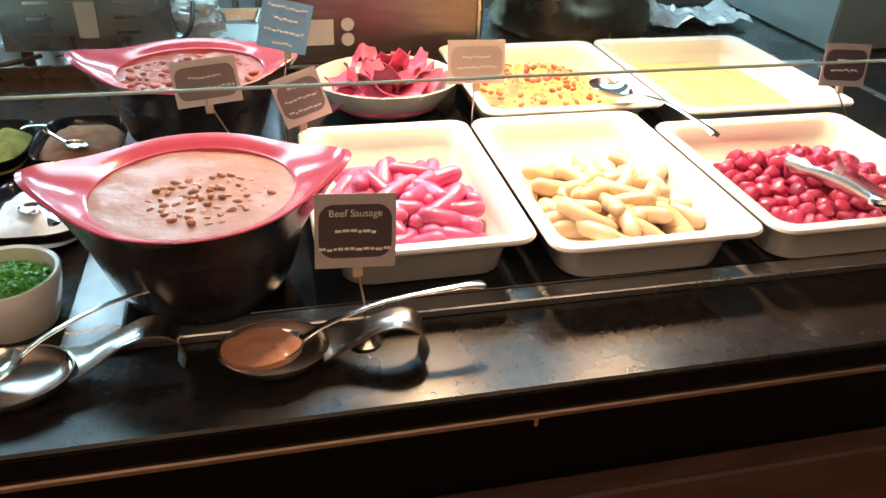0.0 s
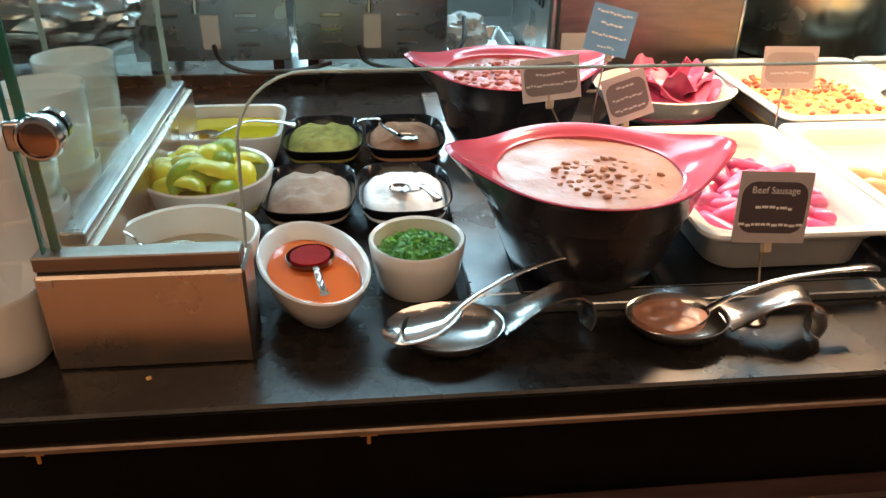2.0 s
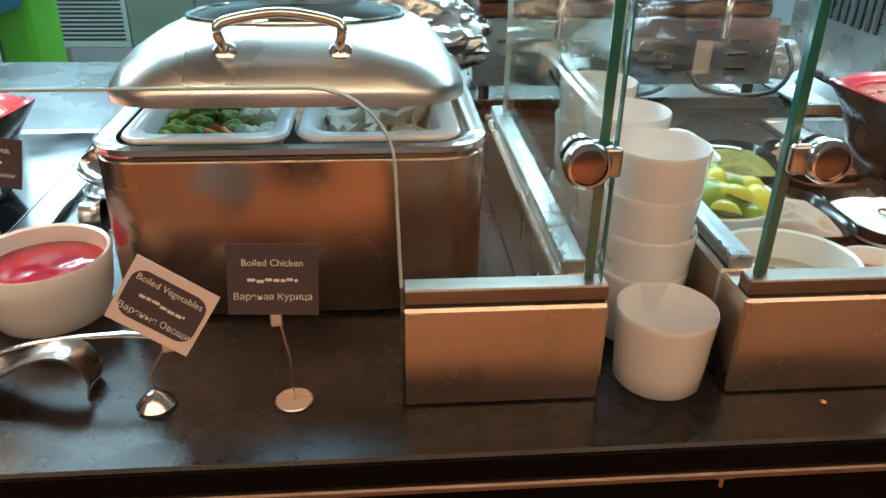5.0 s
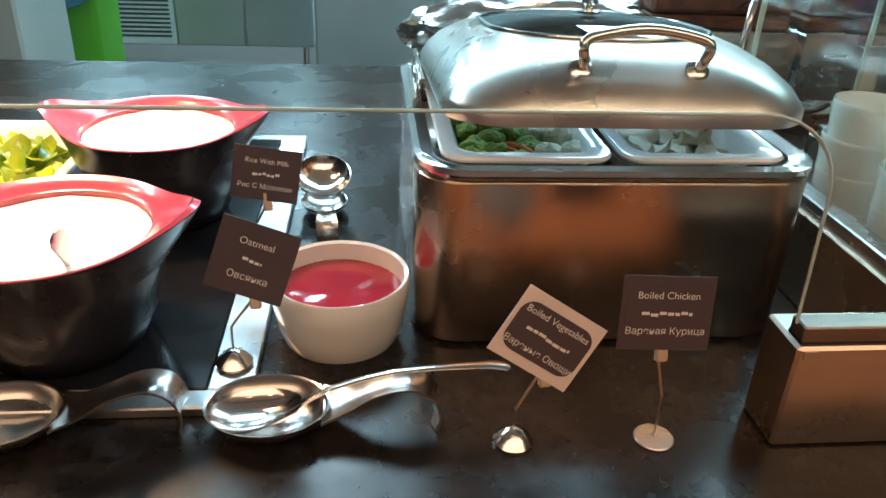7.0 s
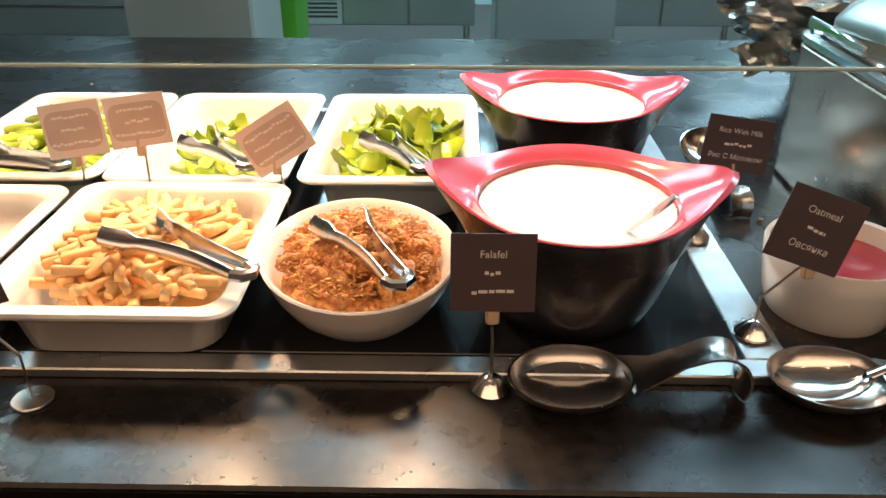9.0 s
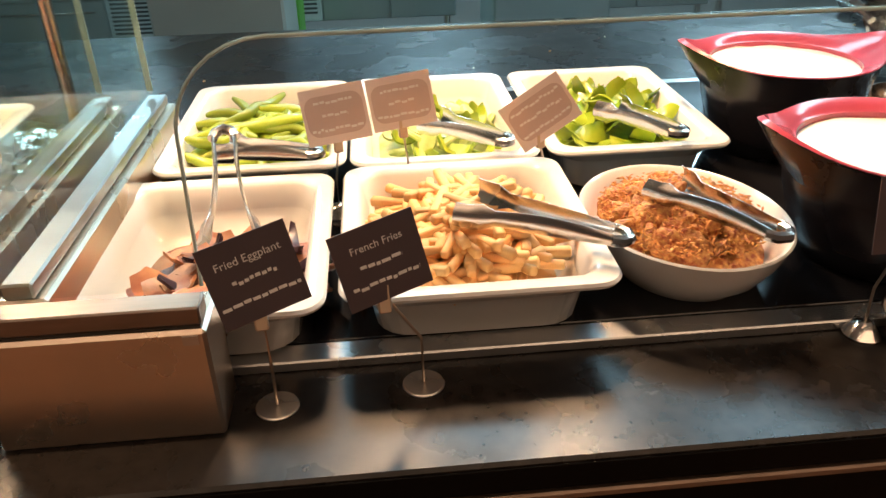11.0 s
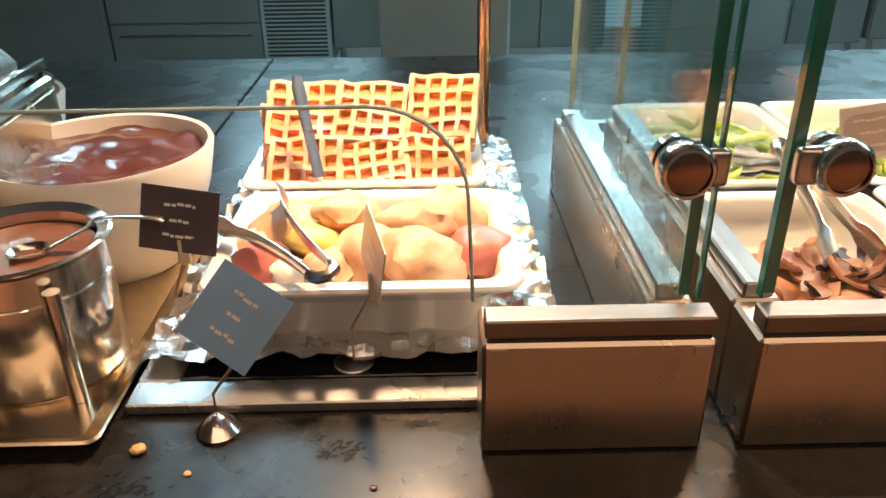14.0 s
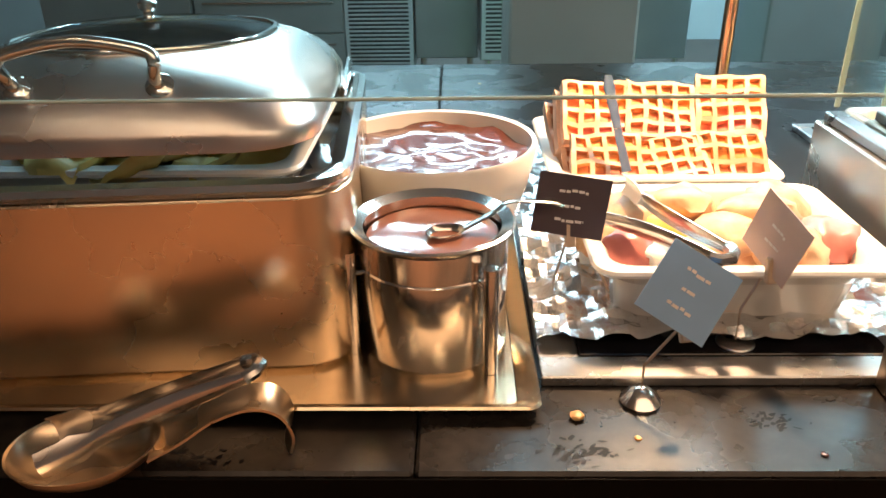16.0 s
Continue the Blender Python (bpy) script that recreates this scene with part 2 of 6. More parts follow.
# paler copies of the cards: lamp glare on the laminate is in their colours
M["card_glare_grey"] = mat("card_glare_grey", (0.26, 0.21, 0.2), 0.4, var=0.1, coat=0.4)
M["card_pale"] = mat("card_glare_pale", (0.56, 0.44, 0.4), 0.4, var=0.1, coat=0.4)
M["paper2"] = mat("card_paper_lit", (0.74, 0.64, 0.6), 0.4, var=0.06, coat=0.4)
M["server"] = mat("blue_grey_metal", (0.2, 0.27, 0.42), 0.3, 0.6, var=0.2)
M["flake"] = mat("crust_flake", (0.72, 0.38, 0.1), 0.5, base2=(0.48, 0.15, 0.04), var_scale=150)
M["ink"] = mat("card_lettering", (0.75, 0.74, 0.72), 0.6, var=0.05)
M["clip"] = mat("clip_plastic", (0.55, 0.42, 0.3), 0.35, var=0.15)
M["black"] = mat("black_plastic", (0.015, 0.015, 0.016), 0.35, var=0.3)
M["green"] = mat("green_bin_plastic", (0.1, 0.42, 0.02), 0.35, var=0.2, var_scale=4)
M["bluebag"] = mat("blue_plastic_bag", (0.02, 0.3, 0.6), 0.25, var=0.25, var_scale=14, coat=0.4)
M["pillar"] = mat("pale_pillar", (0.42, 0.44, 0.41), 0.35, var=0.08, var_scale=3, stain=0.1)
M["floor"] = mat("kitchen_floor", (0.07, 0.045, 0.035), 0.35, var=0.3, var_scale=6)
M["floor2"] = mat("hall_floor", (0.42, 0.23, 0.13), 0.35, var=0.3, var_scale=5)
M["wall"] = mat("plain_wall", (0.35, 0.27, 0.22), 0.6, var=0.1, var_scale=3, bump=0.1)
M["kwall"] = mat("kitchen_wall", (0.52, 0.6, 0.62), 0.4, var=0.1, var_scale=3)
M["ceil"] = mat("grey_ceiling", (0.4, 0.39, 0.38), 0.7, var=0.1, var_scale=3)
M["copper"] = mat("copper_tube", (0.75, 0.42, 0.26), 0.22, 1.0, var=0.15, var_scale=20)
M["gold"] = mat("brass", (0.7, 0.45, 0.18), 0.25, 1.0, var=0.1)
M["plastic"] = mat("cling_film", (0.55, 0.6, 0.62), 0.15, var=0.1, bump=1.0, bump_scale=30, coat=0.6)
M["redblob"] = mat("red_liquid", (0.3, 0.01, 0.01), 0.1, var=0.2)
M["grille_dark"] = mat("grille_dark", (0.05, 0.06, 0.065), 0.5, var=0.2)
M["toast_in"] = mat("baked_grill", (0.16, 0.06, 0.03), 0.6, base2=(0.05, 0.02, 0.015), var_scale=30, bump=0.5)
M["lamp_glow"] = mat("lamp_glow", (1, 0.9, 0.75), 0.5, emit=(1, 0.85, 0.62), power=30)
M["strip_glow"] = mat("strip_glow", (0.8, 0.93, 1), 0.5, emit=(0.75, 0.92, 1.0), power=9)
M["skylight"] = mat("ceiling_down", (1, 0.8, 0.6), 0.5, emit=(1, 0.75, 0.5), power=25)


def glass_material(name, tint, rough=0.0):
    m = bpy.data.materials.new(name)
    m.use_nodes = True
    n, l = m.node_tree.nodes, m.node_tree.links
    for x in list(n):
        n.remove(x)
    out = n.new("ShaderNodeOutputMaterial")
    tr, gl, mx, fr = n.new("ShaderNodeBsdfTransparent"), n.new("ShaderNodeBsdfGlossy"), n.new("ShaderNodeMixShader"), n.new("ShaderNodeLayerWeight")
    tr.inputs[0].default_value = (*tint, 1)
    gl.inputs["Roughness"].default_value = rough
    fr.inputs[0].default_value = 0.5
    pw, ml = n.new("ShaderNodeMath"), n.new("ShaderNodeMath")
    pw.operation, ml.operation = "POWER", "MULTIPLY_ADD"
    pw.inputs[1].default_value, ml.inputs[1].default_value, ml.inputs[2].default_value = 5.0, 0.6, 0.035
    l.new(fr.outputs["Facing"], pw.inputs[0])
    l.new(pw.outputs[0], ml.inputs[0])
    l.new(ml.outputs[0], mx.inputs[0])
    l.new(tr.outputs[0], mx.inputs[1])
    l.new(gl.outputs[0], mx.inputs[2])
    l.new(mx.outputs[0], out.inputs[0])
    return m


M["glass"] = glass_material("guard_glass", (0.95, 0.985, 0.97))
M["glass_edge"] = mat("green_glass_edge", (0.015, 0.15, 0.115), 0.15, var=0.2, coat=0.5)
M["glass_edge_pale"] = mat("pale_glass_edge", (0.5, 0.62, 0.58), 0.12, var=0.2, coat=0.5)
M["lid_glass"] = glass_material("lid_glass", (0.5, 0.6, 0.65), 0.02)


# ---------- mesh helpers ----------
def thing(name, label, category, at=(0, 0, 0), rz=0.0, group="", kind="", rx=0.0, ry=0.0):
    ob = new(name)
    ob.empty_display_size = 0.02
    ob.matrix_basis = pose(*at, rx, ry, rz)
    return tagged(ob, label, category, group, kind)


def mesh_of(bm, material, name, smooth=40):
    bmesh.ops.recalc_face_normals(bm, faces=bm.faces[:])
    me = bpy.data.meshes.new(name)
    bm.to_mesh(me)
    bm.free()
    me.materials.append(material)
    if smooth:
        me.polygons.foreach_set("use_smooth", [True] * len(me.polygons))
        me.set_sharp_from_angle(angle=radians(smooth))
    return me


def part(name, bm, material, parent=None, label="", smooth=40):
    ob = new(name, mesh_of(bm, material, name, smooth))
    ob.parent = parent
    return tagged(ob, label)


def solo(name, bm, material, label, category="", at=(0, 0, 0), rz=0.0, group="", kind="", rx=0.0, ry=0.0, smooth=40):
    ob = new(name, mesh_of(bm, material, name, smooth))
    ob.matrix_basis = pose(*at, rx, ry, rz)
    return tagged(ob, label, category, group, kind)


def box(x0, x1, y0, y1, z0, z1, bev=0.0, bm=None, seg=1):
    bm = bm or bmesh.new()
    r = bmesh.ops.create_cube(bm, size=1)
    for v in r["verts"]:
        v.co = Vector((x0 + (v.co.x + 0.5) * (x1 - x0), y0 + (v.co.y + 0.5) * (y1 - y0), z0 + (v.co.z + 0.5) * (z1 - z0)))
    if bev:
        es = list({e for v in r["verts"] for e in v.link_edges})
        bmesh.ops.bevel(bm, geom=es, offset=bev, segments=seg, affect="EDGES", profile=0.6)
    return bm


def loft(rings, cap0=True, cap1=True, bm=None):
    """A skin over closed rings of points of one length."""
    bm = bm or bmesh.new()
    vs = [[bm.verts.new(p) for p in ring] for ring in rings]
    n = len(rings[0])
    for a, b in zip(vs, vs[1:]):
        for i in range(n):
            bm.faces.new((a[i], a[(i + 1) % n], b[(i + 1) % n], b[i]))
    if cap0:
        bm.faces.new(vs[0][::-1])
    if cap1:
        bm.faces.new(vs[-1])
    return bm


def rr(w, d, r, z, cx=0.0, cy=0.0, n=5):
    pts = []
    r = min(r, w / 2 - 1e-4, d / 2 - 1e-4)
    for qx, qy, a0 in ((1, 1, 0), (-1, 1, 90), (-1, -1, 180), (1, -1, 270)):
        for i in range(n + 1):
            a = radians(a0 + 90 * i / n)
            pts.append((cx + qx * (w / 2 - r) + r * math.cos(a), cy + qy * (d / 2 - r) + r * math.sin(a), z))
    return pts


def ell(a, b, z, n=40, cx=0.0, cy=0.0, p=2.0):
    out = []
    for i in range(n):
        t = 2 * math.pi * i / n
        c, s = math.cos(t), math.sin(t)
        e = 2 / p
        out.append((cx + a * math.copysign(abs(c) ** e, c), cy + b * math.copysign(abs(s) ** e, s), z))
    return out


def tube(points, r, n=8, bm=None, caps=True, flat=1.0):
    """A tube through the points; r may be a list of radii; flat squashes it across its own up."""
    ps = [Vector(p) for p in points]
    rs = r if isinstance(r, (list, tuple)) else [r] * len(ps)
    rings, up = [], Vector((0, 0, 1))
    for i, p in enumerate(ps):
        d = (ps[min(i + 1, len(ps) - 1)] - ps[max(i - 1, 0)]).normalized()
        s = d.cross(up)
        if s.length < 0.05:
            s = d.cross(Vector((0, 1, 0)))
        s.normalize()
        u = s.cross(d).normalized()
        rings.append([tuple(p + rs[i] * (math.cos(2 * math.pi * k / n) * s + flat * math.sin(2 * math.pi * k / n) * u)) for k in range(n)])
    return loft(rings, caps, caps, bm)


def smooth_path(pts, n=6):
    """More points through the given ones, on a smooth curve."""
    ps = [Vector(p) for p in pts]
    out = []
    for i in range(len(ps) - 1):
        p0, p1, p2, p3 = ps[max(i - 1, 0)], ps[i], ps[i + 1], ps[min(i + 2, len(ps) - 1)]
        for k in range(n):
            t = k / n
            out.append(0.5 * (2 * p1 + (p2 - p0) * t + (2 * p0 - 5 * p1 + 4 * p2 - p3) * t * t + (3 * p1 - p0 - 3 * p2 + p3) * t ** 3))
    return out + [ps[-1]]


def grid(w, d, nx, ny, height, shape=None):
    """A sheet with its height from a function; shape(x, y) says whether a place is kept."""
    bm = bmesh.new()
    vs = {}
    for i in range(nx + 1):
        for j in range(ny + 1):
            x, y = (i / nx - 0.5) * w, (j / ny - 0.5) * d
            vs[i, j] = bm.verts.new((x, y, height(x, y)))
    for i in range(nx):
        for j in range(ny):
            q = [vs[i, j], vs[i + 1, j], vs[i + 1, j + 1], vs[i, j + 1]]
            if shape is None or all(shape(v.co.x, v.co.y) for v in q):
                bm.faces.new(q)
    for v in [v for v in bm.verts if not v.link_faces]:
        bm.verts.remove(v)
    return bm


def disc(a, b, z, height=None, rings=10, n=40, p=2.0, depth=0.012):
    """A filled oval with a relief and a short skirt below its edge."""
    rs = [ell(a, b, z - depth, n, p=p)]
    for k in range(rings, 0, -1):
        f = k / rings
        rs.append([(x, y, zz + (height(x, y) if height else 0)) for x, y, zz in ell(a * f, b * f, z, n, p=p)])
    bm = loft(rs, True, False)
    bm.verts.ensure_lookup_table()
    last = bm.verts[-n:]
    c = bm.verts.new((0, 0, z + (height(0, 0) if height else 0)))
    for i in range(n):
        bm.faces.new((last[i], last[(i + 1) % n], c))
    return bm


def rough(scale, amp, seed=0.0, octaves=2):
    def f(x, y):
        v = noise.noise(Vector((x * scale + seed, y * scale, seed)))
        if octaves > 1:
            v += 0.5 * noise.noise(Vector((x * scale * 2.3, y * scale * 2.3 + seed, 3.1)))
        return amp * v
    return f


def bowl_mesh(a, b, h, base=0.6, wall=0.006, p=2.0, n=44, flute=0.0, foot=True):
    """An oval dish: half widths a and b at the rim, height h."""
    prof = [(base * 0.97, 0.0), (base, 0.003), (base + (1 - base) * 0.45, h * 0.3), (base + (1 - base) * 0.8, h * 0.65), (1.0, h * 0.97)]
    rings = []
    for i, (s, z) in enumerate(prof):
        ring = ell(a * s, b * s, z, n, p=p)
        if flute and 0 < i < 4:
            ring = [(x * (1 + flute * (-1) ** k), y * (1 + flute * (-1) ** k), zz) for k, (x, y, zz) in enumerate(ring)]
        rings.append(ring)
    rings.append(ell(a - wall * 0.3, b - wall * 0.3, h, n, p=p))
    rings.append(ell(a - wall, b - wall, h - 0.002, n, p=p))
    for s, z in ((0.82, 0.62), (0.5, 0.28), (0.0, 0.14)):
        f = base + (1 - base) * s
        rings.append(ell(a * f - wall, b * f - wall, max(h * z, 0.006), n, p=p))
    return loft(rings)


def cyl(r, z0, z1, n=24, cx=0.0, cy=0.0, r1=None, bm=None, bev=0.0):
    r1 = r if r1 is None else r1
    if bev:
        return loft([ell(r - bev, r - bev, z0, n, cx, cy), ell(r, r, z0 + bev, n, cx, cy), ell(r1, r1, z1 - bev, n, cx, cy), ell(r1 - bev, r1 - bev, z1, n, cx, cy)], bm=bm)
    return loft([ell(r, r, z0, n, cx, cy), ell(r1, r1, z1, n, cx, cy)], bm=bm)


def extrude_shape(pts, y0, y1):
    """A flat shape of (x, z) points made thick from y0 to y1."""
    bm = bmesh.new()
    a = [bm.verts.new((x, y0, z)) for x, z in pts]
    b = [bm.verts.new((x, y1, z)) for x, z in pts]
    bm.faces.new(a)
    bm.faces.new(b[::-1])
    for i in range(len(pts)):
        j = (i + 1) % len(pts)
        bm.faces.new((a[j], a[i], b[i], b[j]))
    return bm


rnd = random.Random(5)

# ---------- the counter and the room ----------
Z = 0.9          # top of the counter
PL = 0.915       # top of the inset plates
FRONT, BACK = 1.108, 2.61


def structure(name, bm, material, label, smooth=0):
    return solo(name, bm, material, label, kind="structure", smooth=smooth)


structure("floor", box(-9, 7, -4, 8, -0.05, 0.0), M["floor2"], "brown polished floor of the dining hall")
structure("floor_kitchen", box(-9, 7, BACK + 0.02, 7.8, 0.0, 0.004), M["floor"], "dark brown tiled kitchen floor")
structure("ceiling", box(-9, 7, -4, 8, 3.0, 3.05), M["ceil"], "grey ceiling over the whole buffet")
structure("wall_south", box(-9, 7, -4.1, -4.0, 0, 3.0), M["wall"], "plain beige wall behind the guests")
structure("wall_north", box(-9, 7, 7.6, 7.7, 0, 3.0), M["kwall"], "pale tiled kitchen rear wall")
structure("wall_west", box(-9.1, -9.0, -4, 8, 0, 3.0), M["wall"], "plain beige end wall")
structure("wall_east", box(7.0, 7.1, -4, 8, 0, 3.0), M["wall"], "plain beige end wall")

GLINT_XS = [-3.05, -2.86, -1.85, -0.73, -0.40, 0.22, 0.75]
SEAMS = [-4.6, -3.24, 2.6]
for x0, x1 in zip(SEAMS, SEAMS[1:]):
    structure("worktop", box(x0 + 0.0008, x1 - 0.0008, FRONT, BACK, Z - 0.03, Z, 0.003), M["counter"], "polished black stone counter top with smears and fine scratches", 30)
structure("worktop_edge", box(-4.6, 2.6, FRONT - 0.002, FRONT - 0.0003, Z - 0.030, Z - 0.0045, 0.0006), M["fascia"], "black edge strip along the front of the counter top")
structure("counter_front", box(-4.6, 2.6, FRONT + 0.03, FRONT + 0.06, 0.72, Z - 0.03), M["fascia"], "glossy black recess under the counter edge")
structure("trim", box(-4.6, 2.6, FRONT + 0.004, FRONT + 0.02, Z - 0.051, Z - 0.042, 0.002), M["bronze"], "thin bronze strip under the counter edge")
# small brass pieces added for the points of light mirrored in the recess
for x in GLINT_XS:
    hk = thing("bracket", "brass piece standing in for a light reflection under the counter edge", "bracket", (x, FRONT + 0.012, Z - 0.062))
    part("plate", box(-0.009, 0.009, -0.002, 0.014, 0.006, 0.009), M["gold"], hk)
    part("pin", cyl(0.003, -0.008, 0.006, 10, 0, 0.004), M["gold"], hk)
structure("counter_front_lower", box(-4.6, 2.6, FRONT + 0.0, FRONT + 0.06, 0.0, 0.715, 0.004), M["redwood"], "dark reddish wooden front of the counter")
structure("counter_back", box(-4.6, 2.6, BACK - 0.05, BACK - 0.01, 0.0, Z - 0.03), M["kitchen"], "steel rear face of the counter")


def hot_plate(x0, x1, y0, y1, el=0.025, er=0.025, front=0.028):
    """A flat steel frame that stands 11 mm high round a black glass plate."""
    t = thing("hot_plate", "flat steel frame round a black glass warming plate", "hot plate", (x0, y0, Z))
    w, d = x1 - x0, y1 - y0
    for nm, a in (("front_rail", (0, w, 0, front)), ("rear_rail", (0, w, d - 0.025, d)), ("side_rail", (0, el, front + 0.0004, d - 0.0254)), ("side_rail", (w - er, w, front + 0.0004, d - 0.0254))):
        part(nm, box(*a, 0, 0.011, 0.0015), M["plate"], t, "brushed steel rail", 30)
    part("glass", box(el + 0.0006, w - er - 0.0006, front + 0.0006, d - 0.026, 0.0, 0.0125, 0.001), M["slab"], t, "glossy black plate", 30)
    return t


hot_plate(-0.275, 1.20, 1.245, 2.05, 0.06)
hot_plate(-2.575, -1.535, 1.245, 2.03, 0.025, 0.045)
hot_plate(-3.125, -2.735, 1.225, 1.88, 0.04, 0.045, 0.035)
PLZ = Z + 0.0125


# ---------- glass guards ----------
def plinth(name, x0, x1, chan, ylen, y=1.18, h=0.112):
    """A steel foot in an L, with the clamp for the front pane; chan: -1 the arm is on its left side, 1 on its right."""
    t = thing(name, "brushed stainless steel foot of the glass guard", "sneeze guard foot", (x0, y, Z))
    w = x1 - x0
    c0, c1 = (0, 0.042) if chan < 0 else (w - 0.042, w)
    part("front_box", box(0, w, 0, 0.06, 0, h, 0.003), M["steel"], t, "", 30)
    part("clamp", box(0.002, w - 0.002, 0.002, 0.0255, h + 0.004, h + 0.02, 0.0015), M["clamp"], t, "polished clamp bar", 30)
    # thin black box stands in for the shadow line below the clamp bar
    part("clamp_shadow", box(0.004, w - 0.004, 0.005, 0.028, h + 0.0002, h + 0.004), M["black"], t, "black strip for the shadow line under the clamp", 0)
    part("side_arm", box(c0, c1, 0.0605, ylen, 0, h, 0.003), M["steel"], t, "", 30)
    part("side_clamp", box(c0 + 0.008, c1 - 0.008, 0.0605, ylen - 0.01, h + 0.001, h + 0.016, 0.002), M["side_bar"], t, "polished clamp bar", 30)
    for x in (0.012, w - 0.012):
        part("screw_cover", box(x - 0.006, x + 0.006, -0.0015, 0.001, h - 0.012, h - 0.004), M["steel_x"], t)
    return t


def front_pane(x0, x1, legL, legR, top=1.72, cut=1.205, zb=1.03, r=0.07):
    """The front pane with legs of the given widths and an opening with round corners."""
    pts = []
    a, b = x0 + legL, x1 - legR
    pts += [(x0, zb), (a, zb)]
    for i in range(9):
        ang = radians(180 - 90 * i / 8)
        pts.append((a + 0.004 + r + r * math.cos(ang), cut - r + r * math.sin(ang)))
    for i in range(9):
        ang = radians(90 - 90 * i / 8)
        pts.append((b - 0.004 - r + r * math.cos(ang), cut - r + r * math.sin(ang)))
    pts += [(b, zb), (x1, zb), (x1, top), (x0, top)]
    t = thing("glass_guard", "clear glass front screen with a round-cornered opening", "sneeze guard", (0, 1.19, 0))
    g = part("pane", extrude_shape(pts, 0.0, 0.008), M["glass"], t, "clear glass", 0)
    g.visible_shadow = False
    # polished edges of the glass
    edge = [(a, 0.004, zb)] + [(x, 0.004, z) for x, z in pts[2:20]] + [(b, 0.004, zb)]
    part("cut_edge", tube(edge, 0.0016, 6), M["glass_edge_pale"], t, "polished glass edge", 60)
    for x, s in ((x0, -1), (x1, 1)):
        part("side_edge", box(x - 0.0012 if s < 0 else x - 0.0004, x + 0.0004 if s < 0 else x + 0.0012, -0.0005, 0.0085, zb, top), M["glass_edge"], t, "green glass edge", 0)
    return t


def side_pane(x, y1=1.72, top=1.72):
    t = thing("side_glass", "clear upright glass screen at the end of the guard", "sneeze guard", (x, 1.2, 0))
    g = part("pane", box(-0.004, 0.004, 0.002, y1 - 1.2, 1.029, top), M["glass"], t, "clear glass", 0)
    g.visible_shadow = False
    part("front_edge", box(-0.0045, 0.0045, -0.0012, 0.0015, 1.029, top), M["glass_edge"], t, "thick green glass edge", 0)
    part("rear_edge", box(-0.004, 0.004, y1 - 1.1995, y1 - 1.1975, 1.029, top), M["glass_edge_pale"], t, "pale glass edge", 0)
    return t


def knob(x, s, z=1.155):
    t = thing("glass_clamp", "round chrome clamp holding two glass screens together", "glass clamp", (x, 1.186, z))
    bm = loft([[(px, y, pz) for px, pz in [(r * math.cos(2 * math.pi * k / 28), r * math.sin(2 * math.pi * k / 28)) for k in range(28)]] for y, r in ((0.003, 0.0185), (-0.004, 0.0208), (-0.014, 0.0208), (-0.018, 0.018), (-0.0185, 0.016), (-0.015, 0.0155))])
    part("disc", bm, M["polish"], t, "chrome disc")
    part("face", loft([[(r * math.cos(2 * math.pi * k / 28), y, r * math.sin(2 * math.pi * k / 28)) for k in range(28)] for y, r in ((-0.0152, 0.0153), (-0.0165, 0.015), (-0.0172, 0.011))]), M["knob_face"], t, "chrome mirror face with a dim reflection in its colour")
    part("bar", box(-0.032 if s < 0 else 0.0, 0.0 if s < 0 else 0.032, -0.009, 0.003, -0.014, 0.014, 0.005, seg=3), M["satin"], t, "short round-edged steel arm")
    part("rear_bar", box(-0.03 if s < 0 else 0.0, 0.0 if s < 0 else 0.03, 0.014, 0.024, -0.012, 0.012, 0.003), M["steel"], t)
    part("back_disc", loft([[(px, y, pz) for px, pz in [(r * math.cos(2 * math.pi * k / 20), r * math.sin(2 * math.pi * k / 20)) for k in range(20)]] for y, r in ((0.014, 0.017), (0.022, 0.017), (0.025, 0.014))]), M["polish"], t)
    return t


plinth("guard_foot", -0.715, -0.515, -1, 0.60)
plinth("guard_foot", -1.045, -0.848, 1, 0.60)
plinth("guard_foot", -2.601, -2.421, -1, 0.57, 1.167, 0.106)
plinth("guard_foot", -2.814, -2.633, 1, 0.57, 1.167, 0.106)
plinth("guard_foot", 1.30, 1.49, 1, 0.60)
plinth("guard_foot", -4.3, -4.1, -1, 0.60)
front_pane(-0.703, 1.49, 0.19, 0.19)
front_pane(-2.596, -0.857, 0.172, 0.188, cut=1.219)
front_pane(-4.3, -2.645, 0.19, 0.175, cut=1.186)
for x in (-0.694, -0.866, -2.587, -2.654):
    side_pane(x)
knob(-0.672, -1)
knob(-0.886, 1)
knob(-2.564, -1, 1.142)
knob(-2.674, 1, 1.142)


